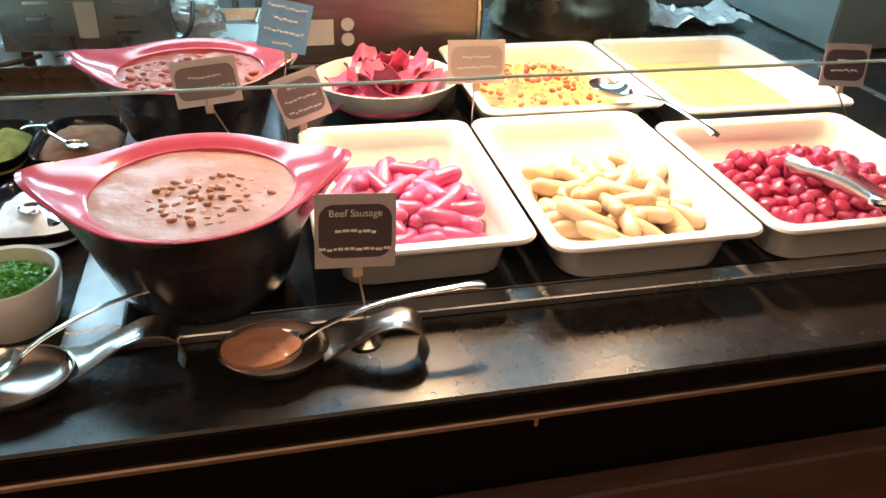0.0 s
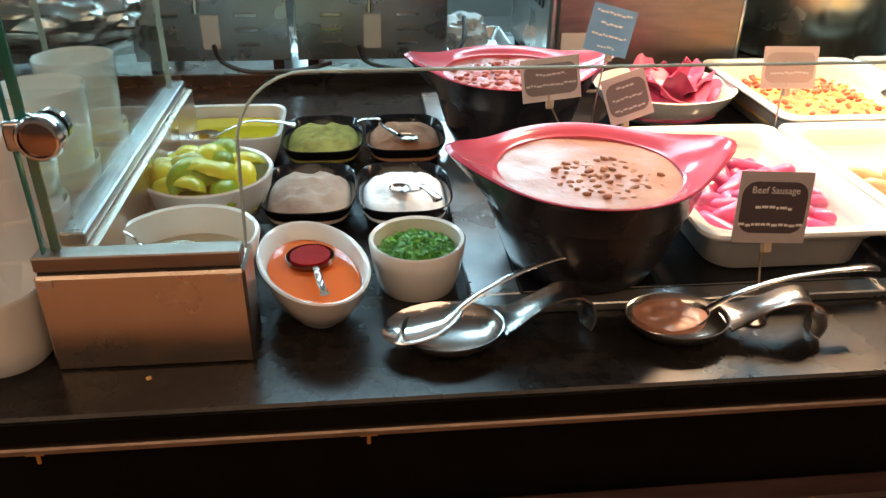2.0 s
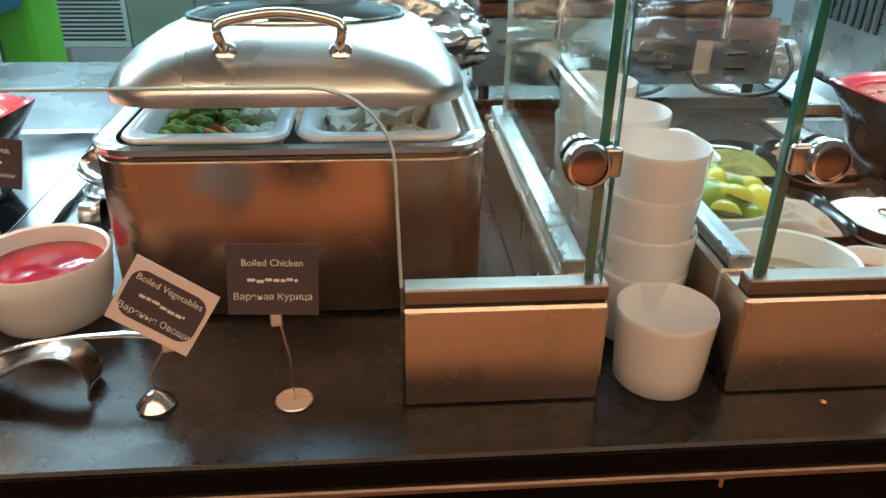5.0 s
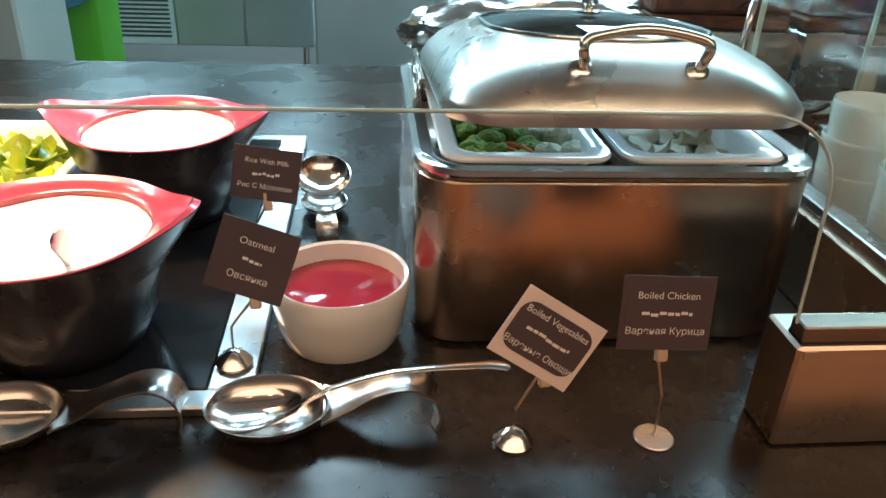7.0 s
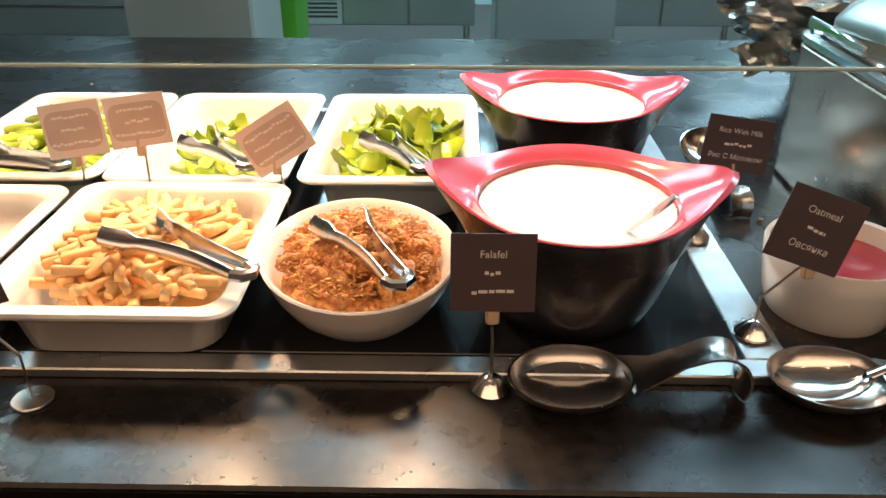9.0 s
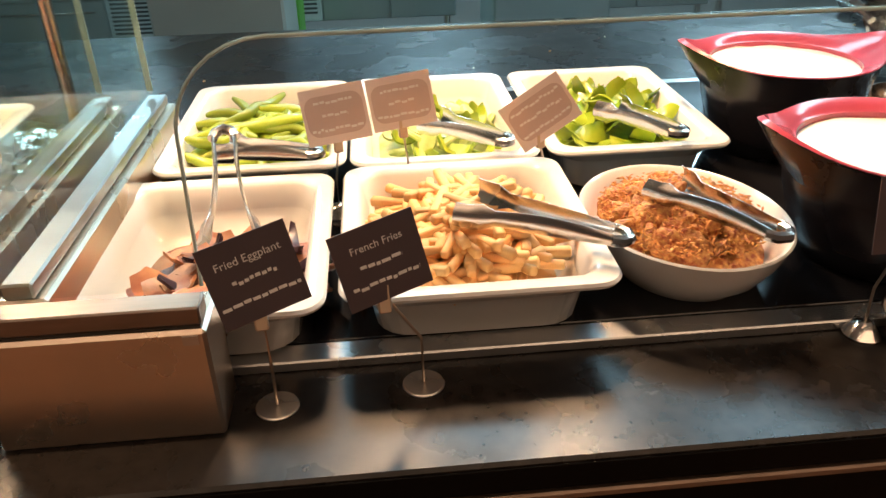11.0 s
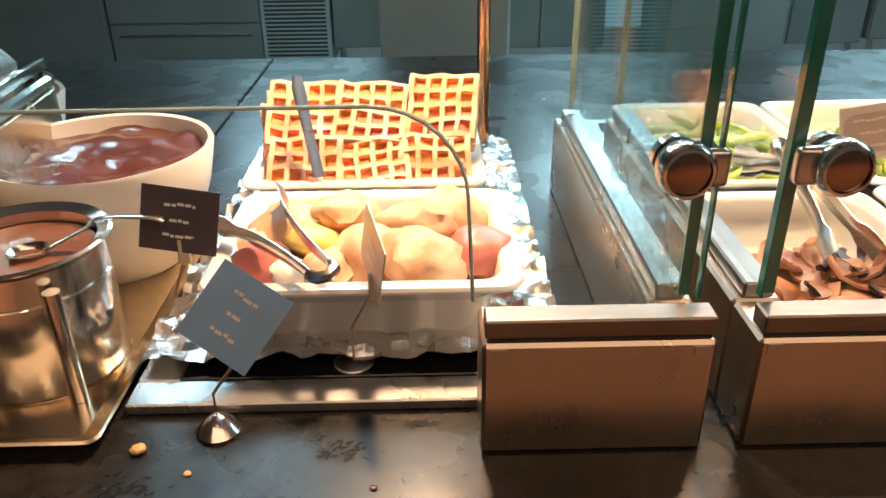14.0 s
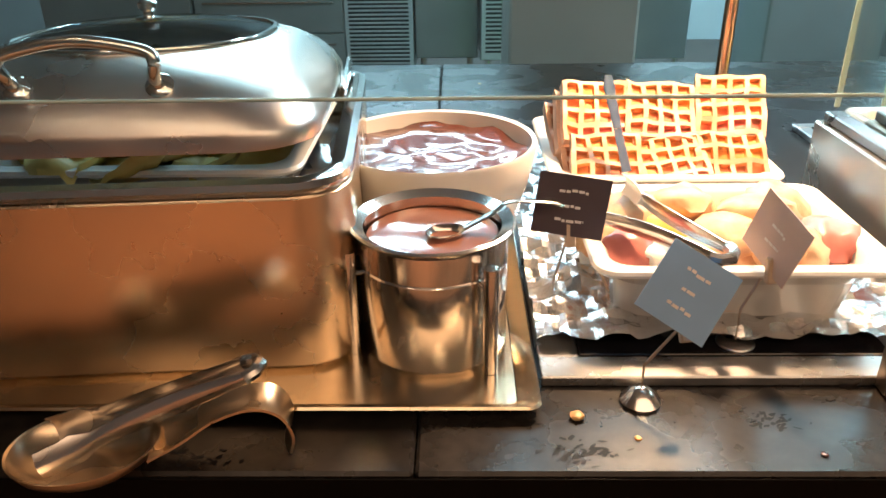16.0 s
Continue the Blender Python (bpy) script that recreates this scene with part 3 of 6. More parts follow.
# ---------- dishes ----------
def gn_pan(name, x0, x1, y0, y1, h=0.066, label="white rectangular porcelain serving pan with rounded corners on a plate", base=None, group="serving pans"):
    """A rectangular porcelain pan with a flat rim; the outline is that of its rim."""
    t = thing(name, label, "serving pan", ((x0 + x1) / 2, (y0 + y1) / 2, PLZ if base is None else base), group=group)
    w, d = x1 - x0, y1 - y0
    rings = [rr(w - 0.075, d - 0.075, 0.03, 0.0), rr(w - 0.062, d - 0.062, 0.036, 0.004), rr(w - 0.05, d - 0.05, 0.036, h * 0.62), rr(w - 0.042, d - 0.042, 0.036, h * 0.66),
             rr(w - 0.03, d - 0.03, 0.034, h - 0.012), rr(w - 0.002, d - 0.002, 0.026, h - 0.006), rr(w, d, 0.026, h - 0.003), rr(w - 0.004, d - 0.004, 0.025, h),
             rr(w - 0.034, d - 0.034, 0.026, h), rr(w - 0.044, d - 0.044, 0.028, h - 0.005), rr(w - 0.056, d - 0.056, 0.03, h * 0.55), rr(w - 0.075, d - 0.075, 0.03, 0.012), rr(w - 0.1, d - 0.1, 0.02, 0.008)]
    part("pan_body", loft(rings[:6], True, False), M["white"], t, "", 50)
    part("pan_rim", loft(rings[5:11], False, False), M["white"], t, "flat rounded white rim", 50)
    part("pan_inside", loft(rings[10:], False, True), M["white"], t, "", 50)
    return t


def round_dish(name, x, y, a, b, h, label, m="white", base=Z, rz=0.0, p=2.0, flute=0.0, foot=0.62, category="bowl", wall=0.006, n=44):
    t = thing(name, label, category, (x, y, base), rz)
    part("bowl", bowl_mesh(a, b, h, foot, wall, p, flute=flute, n=n), M[m], t, "", 50)
    return t


def heap(name, x, y, z, a, b, hgt, m, label, p=4.0, relief=(40, 0.003), category="food", rz=0.0, n=48, power=1.0, kind="stuff"):
    """A low mound of food that fills a dish."""
    f = rough(relief[0], relief[1], x * 7.3)

    def hh(px, py):
        d = min(1.0, ((abs(px) / a) ** p + (abs(py) / b) ** p) ** (1 / p))
        return hgt * (1 - d ** 2) ** power + f(px, py) * min(1.0, 6 * (1 - d) + 0.15)
    return solo(name, disc(a, b, 0, hh, 16, n, p=p, depth=0.004), M[m], label, category, (x, y, z), rz, kind=kind, smooth=60)


def scatter(name, mesh, at, a, b, z, count, label, category, group, hgt=0.02, layers=1, tilt=25, p=4.0, scale=(0.9, 1.1), yaw=None, lift=0.0, keep=None):
    """Countable pieces laid over a mound; alike pieces share their meshes."""
    meshes = mesh if isinstance(mesh, list) else [mesh]
    placed = []
    k, tries = 0, 0
    while k < count and tries < count * 30:
        tries += 1
        px, py = rnd.uniform(-a, a), rnd.uniform(-b, b)
        d = ((abs(px) / a) ** p + (abs(py) / b) ** p) ** (1 / p)
        if d > 1 or (keep and not keep(px, py)):
            continue
        near = min((math.hypot(px - q[0], py - q[1]) for q in placed), default=9)
        need = 0.8 * math.sqrt(4 * a * b / count)
        if near < need and tries < count * 15:
            continue
        placed.append((px, py))
        ob = new(name, rnd.choice(meshes))
        zz = z + hgt * (1 - d * d) + rnd.uniform(0, 0.006) * layers + lift
        ob.matrix_basis = pose(at[0] + px, at[1] + py, zz, rnd.uniform(-tilt, tilt), rnd.uniform(-tilt, tilt), yaw(px, py) if yaw else rnd.uniform(0, 360)) @ Matrix.Scale(rnd.uniform(*scale), 4)
        tagged(ob, label, category, group)
        k += 1


def shared(bm, m, name, smooth=50):
    return mesh_of(bm, M[m], name, smooth)


def sausage_mesh(L, r, bend, m, name):
    pts, rs = [], []
    for i in range(11):
        u = math.sin((i / 10 - 0.5) * math.pi)
        end = max(0.0, (abs(u) * L / 2 - (L / 2 - r)) / r)
        pts.append((u * L / 2, bend * (1 - u * u), 0))
        rs.append(r * max(0.15, math.sqrt(max(0.0, 1 - end * end))))
    return shared(tube(pts, rs, 10), m, name, 75)


def pot(x, y, label, rz=0.0, a=0.130, b=0.130, h=0.136, tip=0.178):
    """A cast casserole: oval body, and a rim drawn out into two lifted lips."""
    t = thing("casserole_pot", label, "casserole pot", (x, y, PLZ), rz)
    n = 64

    def rim(f, z, ext, lift):
        out = []
        for i in range(n):
            ang = 2 * math.pi * i / n
            c, s = math.cos(ang), math.sin(ang)
            e = abs(c) ** 9
            out.append((a * f * c + math.copysign(ext * e, c), b * f * s * (1 - 0.10 * e), z + lift * e))
        return out
    body = [ell(a * 0.62, b * 0.62, 0, n), ell(a * 0.68, b * 0.68, 0.004, n), ell(a * 0.8, b * 0.8, h * 0.25, n), ell(a * 0.9, b * 0.9, h * 0.55, n), ell(a * 0.93, b * 0.93, h * 0.7, n), ell(a * 0.96, b * 0.96, h * 0.705, n), rim(0.985, h * 0.9, (tip - a) * 0.55, 0.008), rim(1.03, h * 0.985, tip - a - 0.006, 0.022)]
    body += [rim(1.025, h * 0.983, tip - a - 0.009, 0.022), ell(a * 0.9, b * 0.9, h * 0.8, n), ell(a * 0.6, b * 0.6, 0.012, n)]
    part("body", loft(body), M["pot_out"], t, "dark charcoal enamelled outside", 50)
    inner = [rim(1.03, h * 0.985 + 0.0008, tip - a - 0.006, 0.022), rim(1.02, h * 1.0, tip - a - 0.012, 0.023), rim(0.97, h * 0.985, (tip - a) * 0.62, 0.012), ell(a * 0.9, b * 0.9, h * 0.955, n), ell(a * 0.88, b * 0.88, h * 0.93, n), ell(a * 0.85, b * 0.85, h * 0.92, n),
             ell(a * 0.84, b * 0.84, h * 0.8, n), ell(a * 0.55, b * 0.55, 0.016, n)]
    part("rim", loft(inner, False, True), M["pot_red"], t, "glossy red enamelled rim and inside", 50)
    return t


def fill(x, y, z, a, b, m, label, rz=0.0, p=2.0, relief=(30, 0.002), name="food", hgt=0.0):
    f = rough(relief[0], relief[1], x * 3.1 + y)
    return solo(name, disc(a, b, 0, lambda px, py: f(px, py) + hgt * (1 - (px / a) ** 2 - (py / b) ** 2), 14, 44, p=p, depth=0.008), M[m], label, "food", (x, y, z), rz, kind="stuff", smooth=60)


def spoon(x, y, z, rz, L=0.24, label="polished steel serving spoon", rx=0.0, ry=0.0, bw=0.032, bl=0.045, name="serving_spoon", m="polish", deep=0.012):
    """A spoon: the bowl at its origin, the handle along +x."""
    t = thing(name, label, "spoon", (x, y, z), rz, rx=rx, ry=ry)
    n = 24
    rings = []
    for f, zz in ((0.15, -deep), (0.6, -deep * 0.8), (0.9, -deep * 0.3), (1.0, 0.0), (0.97, 0.0014), (0.86, -deep * 0.25), (0.55, -deep * 0.75), (0.1, -deep + 0.0015)):
        rings.append([(bl * f * math.cos(2 * math.pi * k / n), bw * f * math.sin(2 * math.pi * k / n) * (1 - 0.12 * math.cos(2 * math.pi * k / n)), zz) for k in range(n)])
    part("spoon_bowl", loft(rings), M[m], t)
    hp = smooth_path([(bl * 0.93, 0, 0.0), (bl + 0.03, 0, 0.012), (bl + L * 0.45, 0, 0.02), (bl + L * 0.85, 0, 0.014), (bl + L, 0, 0.008)], 4)
    k = len(hp)
    rs = [0.0052 - 0.0012 * math.sin(math.pi * i / k * 0.9) + (0.0055 * max(0, i / k - 0.55) / 0.45) for i in range(k)]
    rs[-1] *= 0.55
    part("handle", tube(hp, rs, 10, flat=0.32), M[m], t)
    return t


def ladle(x, y, z, rz, r=0.036, L=0.2, m="polish", lean=38, label="small steel ladle in a bowl"):
    t = thing("ladle", label, "ladle", (x, y, z), rz)
    part("cup", loft([ell(r * f, r * f, zz, 24) for f, zz in ((0.3, -r * 0.62), (0.75, -r * 0.48), (0.97, -r * 0.15), (1.0, 0), (0.96, 0.001), (0.9, -r * 0.15), (0.68, -r * 0.42), (0.2, -r * 0.56))]), M[m], t)
    c, s = math.cos(radians(lean)), math.sin(radians(lean))
    part("handle", tube(smooth_path([(r * 0.95, 0, 0), (r + 0.02, 0, 0.01), (r + L * c * 0.6, 0, L * s * 0.6), (r + L * c, 0, L * s)], 4), [0.004] * 12 + [0.006], 8, flat=0.4), M[m], t)
    return t


def spoon_rest(x, y, rz, s=0.83, label="large polished steel spoon rest with a looped handle", m="satin"):
    """A wide shallow bowl whose broad handle arches over and curls down to the counter."""
    t = thing("spoon_rest", label, "spoon rest", (x, y, Z), rz)
    n, a, b = 36, 0.070 * s, 0.056 * s
    rings = []
    for f, zz in ((0.35, 0.001), (0.7, 0.006), (0.92, 0.018), (1.0, 0.028), (1.0, 0.0295), (0.96, 0.0285), (0.89, 0.0185), (0.68, 0.0078), (0.3, 0.003)):
        rings.append([(a * f * math.cos(2 * math.pi * k / n), b * f * math.sin(2 * math.pi * k / n), zz * s) for k in range(n)])
    part("rest_bowl", loft(rings), M[m], t)
    path = smooth_path([(a * 0.88, 0, 0.026 * s), (a + 0.018 * s, 0, 0.031 * s), (a + 0.05 * s, 0, 0.047 * s), (a + 0.085 * s, 0, 0.058 * s), (a + 0.112 * s, 0, 0.05 * s), (a + 0.124 * s, 0, 0.024 * s), (a + 0.12 * s, 0, 0.0015)], 5)
    w = [0.036, 0.024, 0.018, 0.021, 0.024, 0.024, 0.022]
    bm = bmesh.new()
    prev = None
    for i, q in enumerate(path):
        u = i / (len(path) - 1) * 6
        k = min(int(u), 5)
        hw = (w[k] + (w[k + 1] - w[k]) * (u - k)) * s
        d = (path[min(i + 1, len(path) - 1)] - path[max(i - 1, 0)]).normalized()
        nrm = Vector((-d.z, 0, d.x)) * 0.0012
        row = []
        for sd in (1, -1):
            for j in range(7):
                v = (j / 6 * 2 - 1) * sd
                row.append(bm.verts.new(q + Vector((0, v * hw, 0)) + nrm * sd + Vector((-d.z, 0, d.x)) * (-0.004 * (1 - v * v))))
        if prev:
            for j in range(14):
                bm.faces.new((prev[j], prev[(j + 1) % 14], row[(j + 1) % 14], row[j]))
        else:
            bm.faces.new(row)
        prev = row
    bm.faces.new(prev[::-1])
    part("loop_handle", bm, M[m], t)
    return t


def tongs(x, y, z, rz, L=0.24, spread=0.035, m="satin", ry=0.0, rx=0.0, label="steel serving tongs with scalloped tips", up=False):
    """Tongs: the bend at the origin, both arms along +x."""
    t = thing("serving_tongs", label, "tongs", (x, y, z), rz, rx=rx, ry=ry)
    for s in (-1, 1):
        bm = bmesh.new()
        prev = None
        for i in range(13):
            u = i / 12
            px = 0.004 + u * L
            py = s * (0.010 + spread * u - 0.006 * math.sin(math.pi * u))
            hw = 0.006 + 0.004 * math.sin(math.pi * min(1, u * 1.1)) + (0.007 if u > 0.8 else 0)
            cup = 0.003 if u < 0.8 else 0.008
            row = []
            for sd in (0, 1):
                for j in range(5):
                    v = (j / 4 * 2 - 1) * (1 if sd == 0 else -1)
                    notch = 0.004 * (i % 2) if (u > 0.8 and abs(v) == 1) else 0
                    row.append(bm.verts.new((px - notch, py + s * cup * (v * v - 1) * -1 + s * 0.0011 * sd, v * hw + 0.008)))
            if prev:
                for j in range(10):
                    bm.faces.new((prev[j], prev[(j + 1) % 10], row[(j + 1) % 10], row[j]))
            else:
                bm.faces.new(row)
            prev = row
        bm.faces.new(prev[::-1])
        part("arm", bm, M[m], t)
    part("bend", tube([(0.006, -0.0125, 0.008), (-0.004, -0.009, 0.008), (-0.009, 0, 0.008), (-0.004, 0.009, 0.008), (0.006, 0.0125, 0.008)], 0.006, 8, flat=1.0), M[m], t, "rounded steel bend")
    return t


def lettering(text, size):
    cu = bpy.data.curves.new("lettering", "FONT")
    cu.body, cu.size, cu.align_x, cu.align_y, cu.extrude = text, size, "CENTER", "CENTER", 0.0
    ob = bpy.data.objects.new("lettering", cu)
    scene.collection.objects.link(ob)
    me = bpy.data.meshes.new_from_object(ob.evaluated_get(bpy.context.evaluated_depsgraph_get()))
    bpy.data.objects.remove(ob)
    me.materials.clear()
    me.materials.append(M["ink"])
    return me


def sign(x, y, z, cx, cy, cz, roll, lines, w=0.078, h=0.064, yaw=0.0, back="paper", face="card", lean=-12, style="ball", label="", foot=True):
    """A name card in a clip on a thin stand; lines: text, or a width for writing that cannot be read."""
    t = thing("name_card", label or "small dark name card in a clip on a thin stand", "name card", (x, y, z))
    rot = pose(cx - x, cy - y, cz - z, 90 + lean, 0, 0) @ pose(0, 0, 0, 0, yaw, 0) @ pose(0, 0, 0, 0, 0, roll)
    c = part("card", box(-w / 2, w / 2, -h / 2, h / 2, -0.0006, 0.0006), M[back], t, "laminated card", 0)
    c.matrix_basis = rot
    if face:
        f = part("print", loft([rr(w * 0.9, h * 0.72, h * 0.2, 0.0009, n=6), rr(w * 0.9, h * 0.72, h * 0.2, 0.0011, n=6)]), M[face], t, "dark printed field", 0)
        f.matrix_basis = rot
    n = len(lines)
    for i, ln in enumerate(lines):
        py = h * 0.24 * ((n - 1) / 2 - i)
        if isinstance(ln, str):
            me = lettering(ln, h * 0.135)
            ob = new("lettering", me)
            ob.parent = t
            ob.matrix_basis = rot @ pose(0, py, 0.0016)
            tagged(ob, "pale printed words")
        else:
            bm = bmesh.new()
            px = -ln * w / 2
            r2 = random.Random(i + int(abs(x) * 100))
            while px < ln * w / 2:
                seg = r2.uniform(0.003, 0.008)
                q = r2.uniform(-0.0012, 0.0012)
                box(px, min(px + seg, ln * w / 2), py - 0.0016 + q, py + 0.0012 + q, 0.0014, 0.0016, bm=bm)
                px += seg + 0.0012
            ob = part("lettering", bm, M["ink"], t, "pale unreadable writing", 0)
            ob.matrix_basis = rot
    if foot:
        top = Vector((cx - x, cy - y + 0.006, cz - z - h * 0.55))
        part("rod", tube([(0, 0, 0.004), (0.0, 0.001, top.z * 0.5), (top.x, top.y, top.z)], 0.0014, 8), M["steel"], t)
        if style == "ball":
            part("foot", loft([ell(r, r, zz, 24) for r, zz in ((0.0185, 0), (0.019, 0.003), (0.013, 0.010), (0.0075, 0.015), (0.003, 0.017))]), M["polish"], t, "domed chrome foot")
        else:
            part("foot", cyl(0.019, 0, 0.003, bev=0.001), M["steel_x"], t, "flat round steel foot")
    bmc = box(-0.0055, 0.0055, -0.005, 0.003, -0.013, 0.013, 0.0015)
    cl = part("clip", bmc, M["clip" if style != "clear" else "plastic"], t, "small clip")
    cl.matrix_basis = pose(cx - x, cy - y - 0.002, cz - z - h * 0.5, lean, 0, 8)
    return t


SAUSAGES = [sausage_mesh(L, r, b, "sausage", "pink_sausage") for L, r, b in ((0.05, 0.0085, 0.003), (0.044, 0.009, -0.002), (0.056, 0.0082, 0.004))]
PALES = [sausage_mesh(L, r, b, "sausage2", "pale_sausage") for L, r, b in ((0.056, 0.0085, 0.008), (0.05, 0.009, -0.005), (0.06, 0.0082, 0.010))]

# pan of pink sausages, pan of pale sausages, pan of red slices
gn_pan("serving_pan", 0.0, 0.263, 1.27, 1.645)
heap("sausage_base", 0.13, 1.445, PLZ + 0.012, 0.082, 0.13, 0.016, "sausage", "layer of pink sausages filling the bottom of the white pan")
scatter("sausage", SAUSAGES, (0.13, 1.432), 0.078, 0.104, PLZ + 0.026, 50, "small glossy pink cocktail sausage piled in the white pan", "sausage", "pink sausages in the pan", 0.026, 2, 20, scale=(1.3, 1.5))
gn_pan("serving_pan", 0.268, 0.548, 1.24, 1.645)
heap("sausage_base", 0.40, 1.42, PLZ + 0.012, 0.10, 0.13, 0.016, "sausage2", "layer of pale sausages filling the bottom of the white pan")
scatter("sausage", PALES, (0.405, 1.41), 0.086, 0.106, PLZ + 0.022, 46, "small pale golden curved sausage piled in the white pan", "sausage", "pale sausages in the pan", 0.026, 2, 20, scale=(1.25, 1.45))
gn_pan("serving_pan", 0.555, 0.90, 1.235, 1.59)
SLICES = [shared(cyl(0.0115, -0.007, 0.007, 14, bev=0.002), "frank", "red_slice"), shared(cyl(0.012, -0.009, 0.009, 14, bev=0.003), "frank", "red_slice")]
heap("slice_base", 0.74, 1.42, PLZ + 0.012, 0.12, 0.12, 0.018, "frank", "layer of red sausage slices filling the bottom of the white pan")
scatter("sausage_slice", SLICES, (0.735, 1.41), 0.12, 0.112, PLZ + 0.022, 110, "thick dark pink sausage slice piled in the white pan", "sausage slice", "red sausage slices", 0.024, 2, 60)
tongs(0.688, 1.232, 1.004, 82, 0.165, 0.022, ry=9, label="steel serving tongs lying on the red sausage slices")
# rear row of the warm plate: oval dish of ham, egg dish, yellow bake
round_dish("oval_dish", 0.175, 1.885, 0.135, 0.12, 0.06, "white oval porcelain dish with folded pink ham, on the warming plate", base=PLZ, category="serving dish")
heap("ham_base", 0.175, 1.875, PLZ + 0.02, 0.10, 0.09, 0.02, "ham", "folded pink ham filling the white oval dish", p=2.0, relief=(30, 0.01))


def slab_mesh(w, d, th, curl, m, name, seed=0, wav=0.004):
    f = rough(30, wav, seed)
    bm = bmesh.new()
    nx, ny = 7, 4
    top = [[bm.verts.new(((i / nx - 0.5) * w, (j / ny - 0.5) * d * (1 - 0.5 * abs(i / nx * 2 - 1) ** 3), curl * (i / nx * 2 - 1) ** 2 + f(i / nx * w, j / ny * d) + th / 2)) for j in range(ny + 1)] for i in range(nx + 1)]
    bot = [[bm.verts.new((v.co.x, v.co.y, v.co.z - th)) for v in row] for row in top]
    for i in range(nx):
        for j in range(ny):
            bm.faces.new((top[i][j], top[i + 1][j], top[i + 1][j + 1], top[i][j + 1]))
            bm.faces.new((bot[i][j], bot[i][j + 1], bot[i + 1][j + 1], bot[i + 1][j]))
    rim = [(i, 0) for i in range(nx)] + [(nx, j) for j in range(ny)] + [(i, ny) for i in range(nx, 0, -1)] + [(0, j) for j in range(ny, 0, -1)]
    for (i, j), (k, l) in zip(rim, rim[1:] + rim[:1]):
        bm.faces.new((top[i][j], bot[i][j], bot[k][l], top[k][l]))
    return shared(bm, m, name)


HAMS = [slab_mesh(0.105, 0.062, 0.0025, c, "ham", "ham_slice", s, 0.016) for s, c in ((1, 0.02), (2, 0.03), (3, -0.015), (6, 0.012))]
scatter("ham_slice", HAMS, (0.175, 1.875), 0.07, 0.055, PLZ + 0.042, 20, "folded slice of pink cured ham in the oval dish", "ham", "ham slices in the dish", 0.016, 2, 32, 2.0)
gn_pan("serving_pan", 0.30, 0.625, 1.66, 2.03)
heap("egg_dish", 0.46, 1.845, PLZ + 0.024, 0.135, 0.162, 0.024, "scr", "orange and yellow baked egg dish heaped in the white pan", relief=(45, 0.008))
FLECK = [shared(box(-0.006, 0.006, -0.005, 0.005, -0.003, 0.003, 0.002), "shak", "fleck"), shared(box(-0.004, 0.004, -0.004, 0.004, -0.003, 0.003, 0.002), "hummus", "fleck")]
scatter("food_fleck", FLECK, (0.43, 1.82), 0.11, 0.13, PLZ + 0.046, 150, "small chunk of red pepper and egg on the baked dish", "food piece", "chunks on the egg dish", 0.012, 1, 40)
gn_pan("serving_pan", 0.632, 0.97, 1.62, 2.035)
heap("yellow_bake", 0.80, 1.83, PLZ + 0.02, 0.138, 0.17, 0.016, "hummus", "pale yellow grainy bake filling the white pan", relief=(60, 0.003))
spoon(0.535, 1.705, 0.997, -76, 0.205, "steel serving spoon lying across the rims of the white pans", ry=0, bw=0.033, bl=0.045)

# casseroles
pot(-0.126, 1.345, "dark casserole pot with a red rim, full of brown bean stew")
pot(-0.15, 1.755, "dark casserole pot with a red rim, full of red bean chili")
pot(-1.741, 1.37, "dark casserole pot with a red rim, full of pale oatmeal porridge", rz=-3, a=0.118, b=0.120, tip=0.157)
pot(-1.706, 1.69, "dark casserole pot with a red rim, full of white rice milk", rz=-3, a=0.118, b=0.120, tip=0.157)
fill(-0.126, 1.345, PLZ + 0.122, 0.1145, 0.1145, "beans", "smooth light brown bean stew with whole beans at its middle", relief=(25, 0.0025), name="bean_stew")
fill(-0.15, 1.755, PLZ + 0.120, 0.113, 0.113, "chili", "lumpy dark red bean stew", relief=(70, 0.006), name="bean_chili")
fill(-1.741, 1.37, PLZ + 0.119, 0.099, 0.101, "cream", "creamy white oatmeal porridge with a skin", name="oatmeal")
fill(-1.706, 1.69, PLZ + 0.119, 0.099, 0.101, "cream", "creamy white rice pudding", name="rice_milk")


def bean_mesh(m, name):
    bm = bmesh.new()
    bmesh.ops.create_icosphere(bm, subdivisions=2, radius=1)
    for v in bm.verts:
        v.co = Vector((v.co.x * 0.0058, v.co.y * 0.0038 + 0.0012 * v.co.x ** 2, v.co.z * 0.0032))
    return shared(bm, m, name, 180)


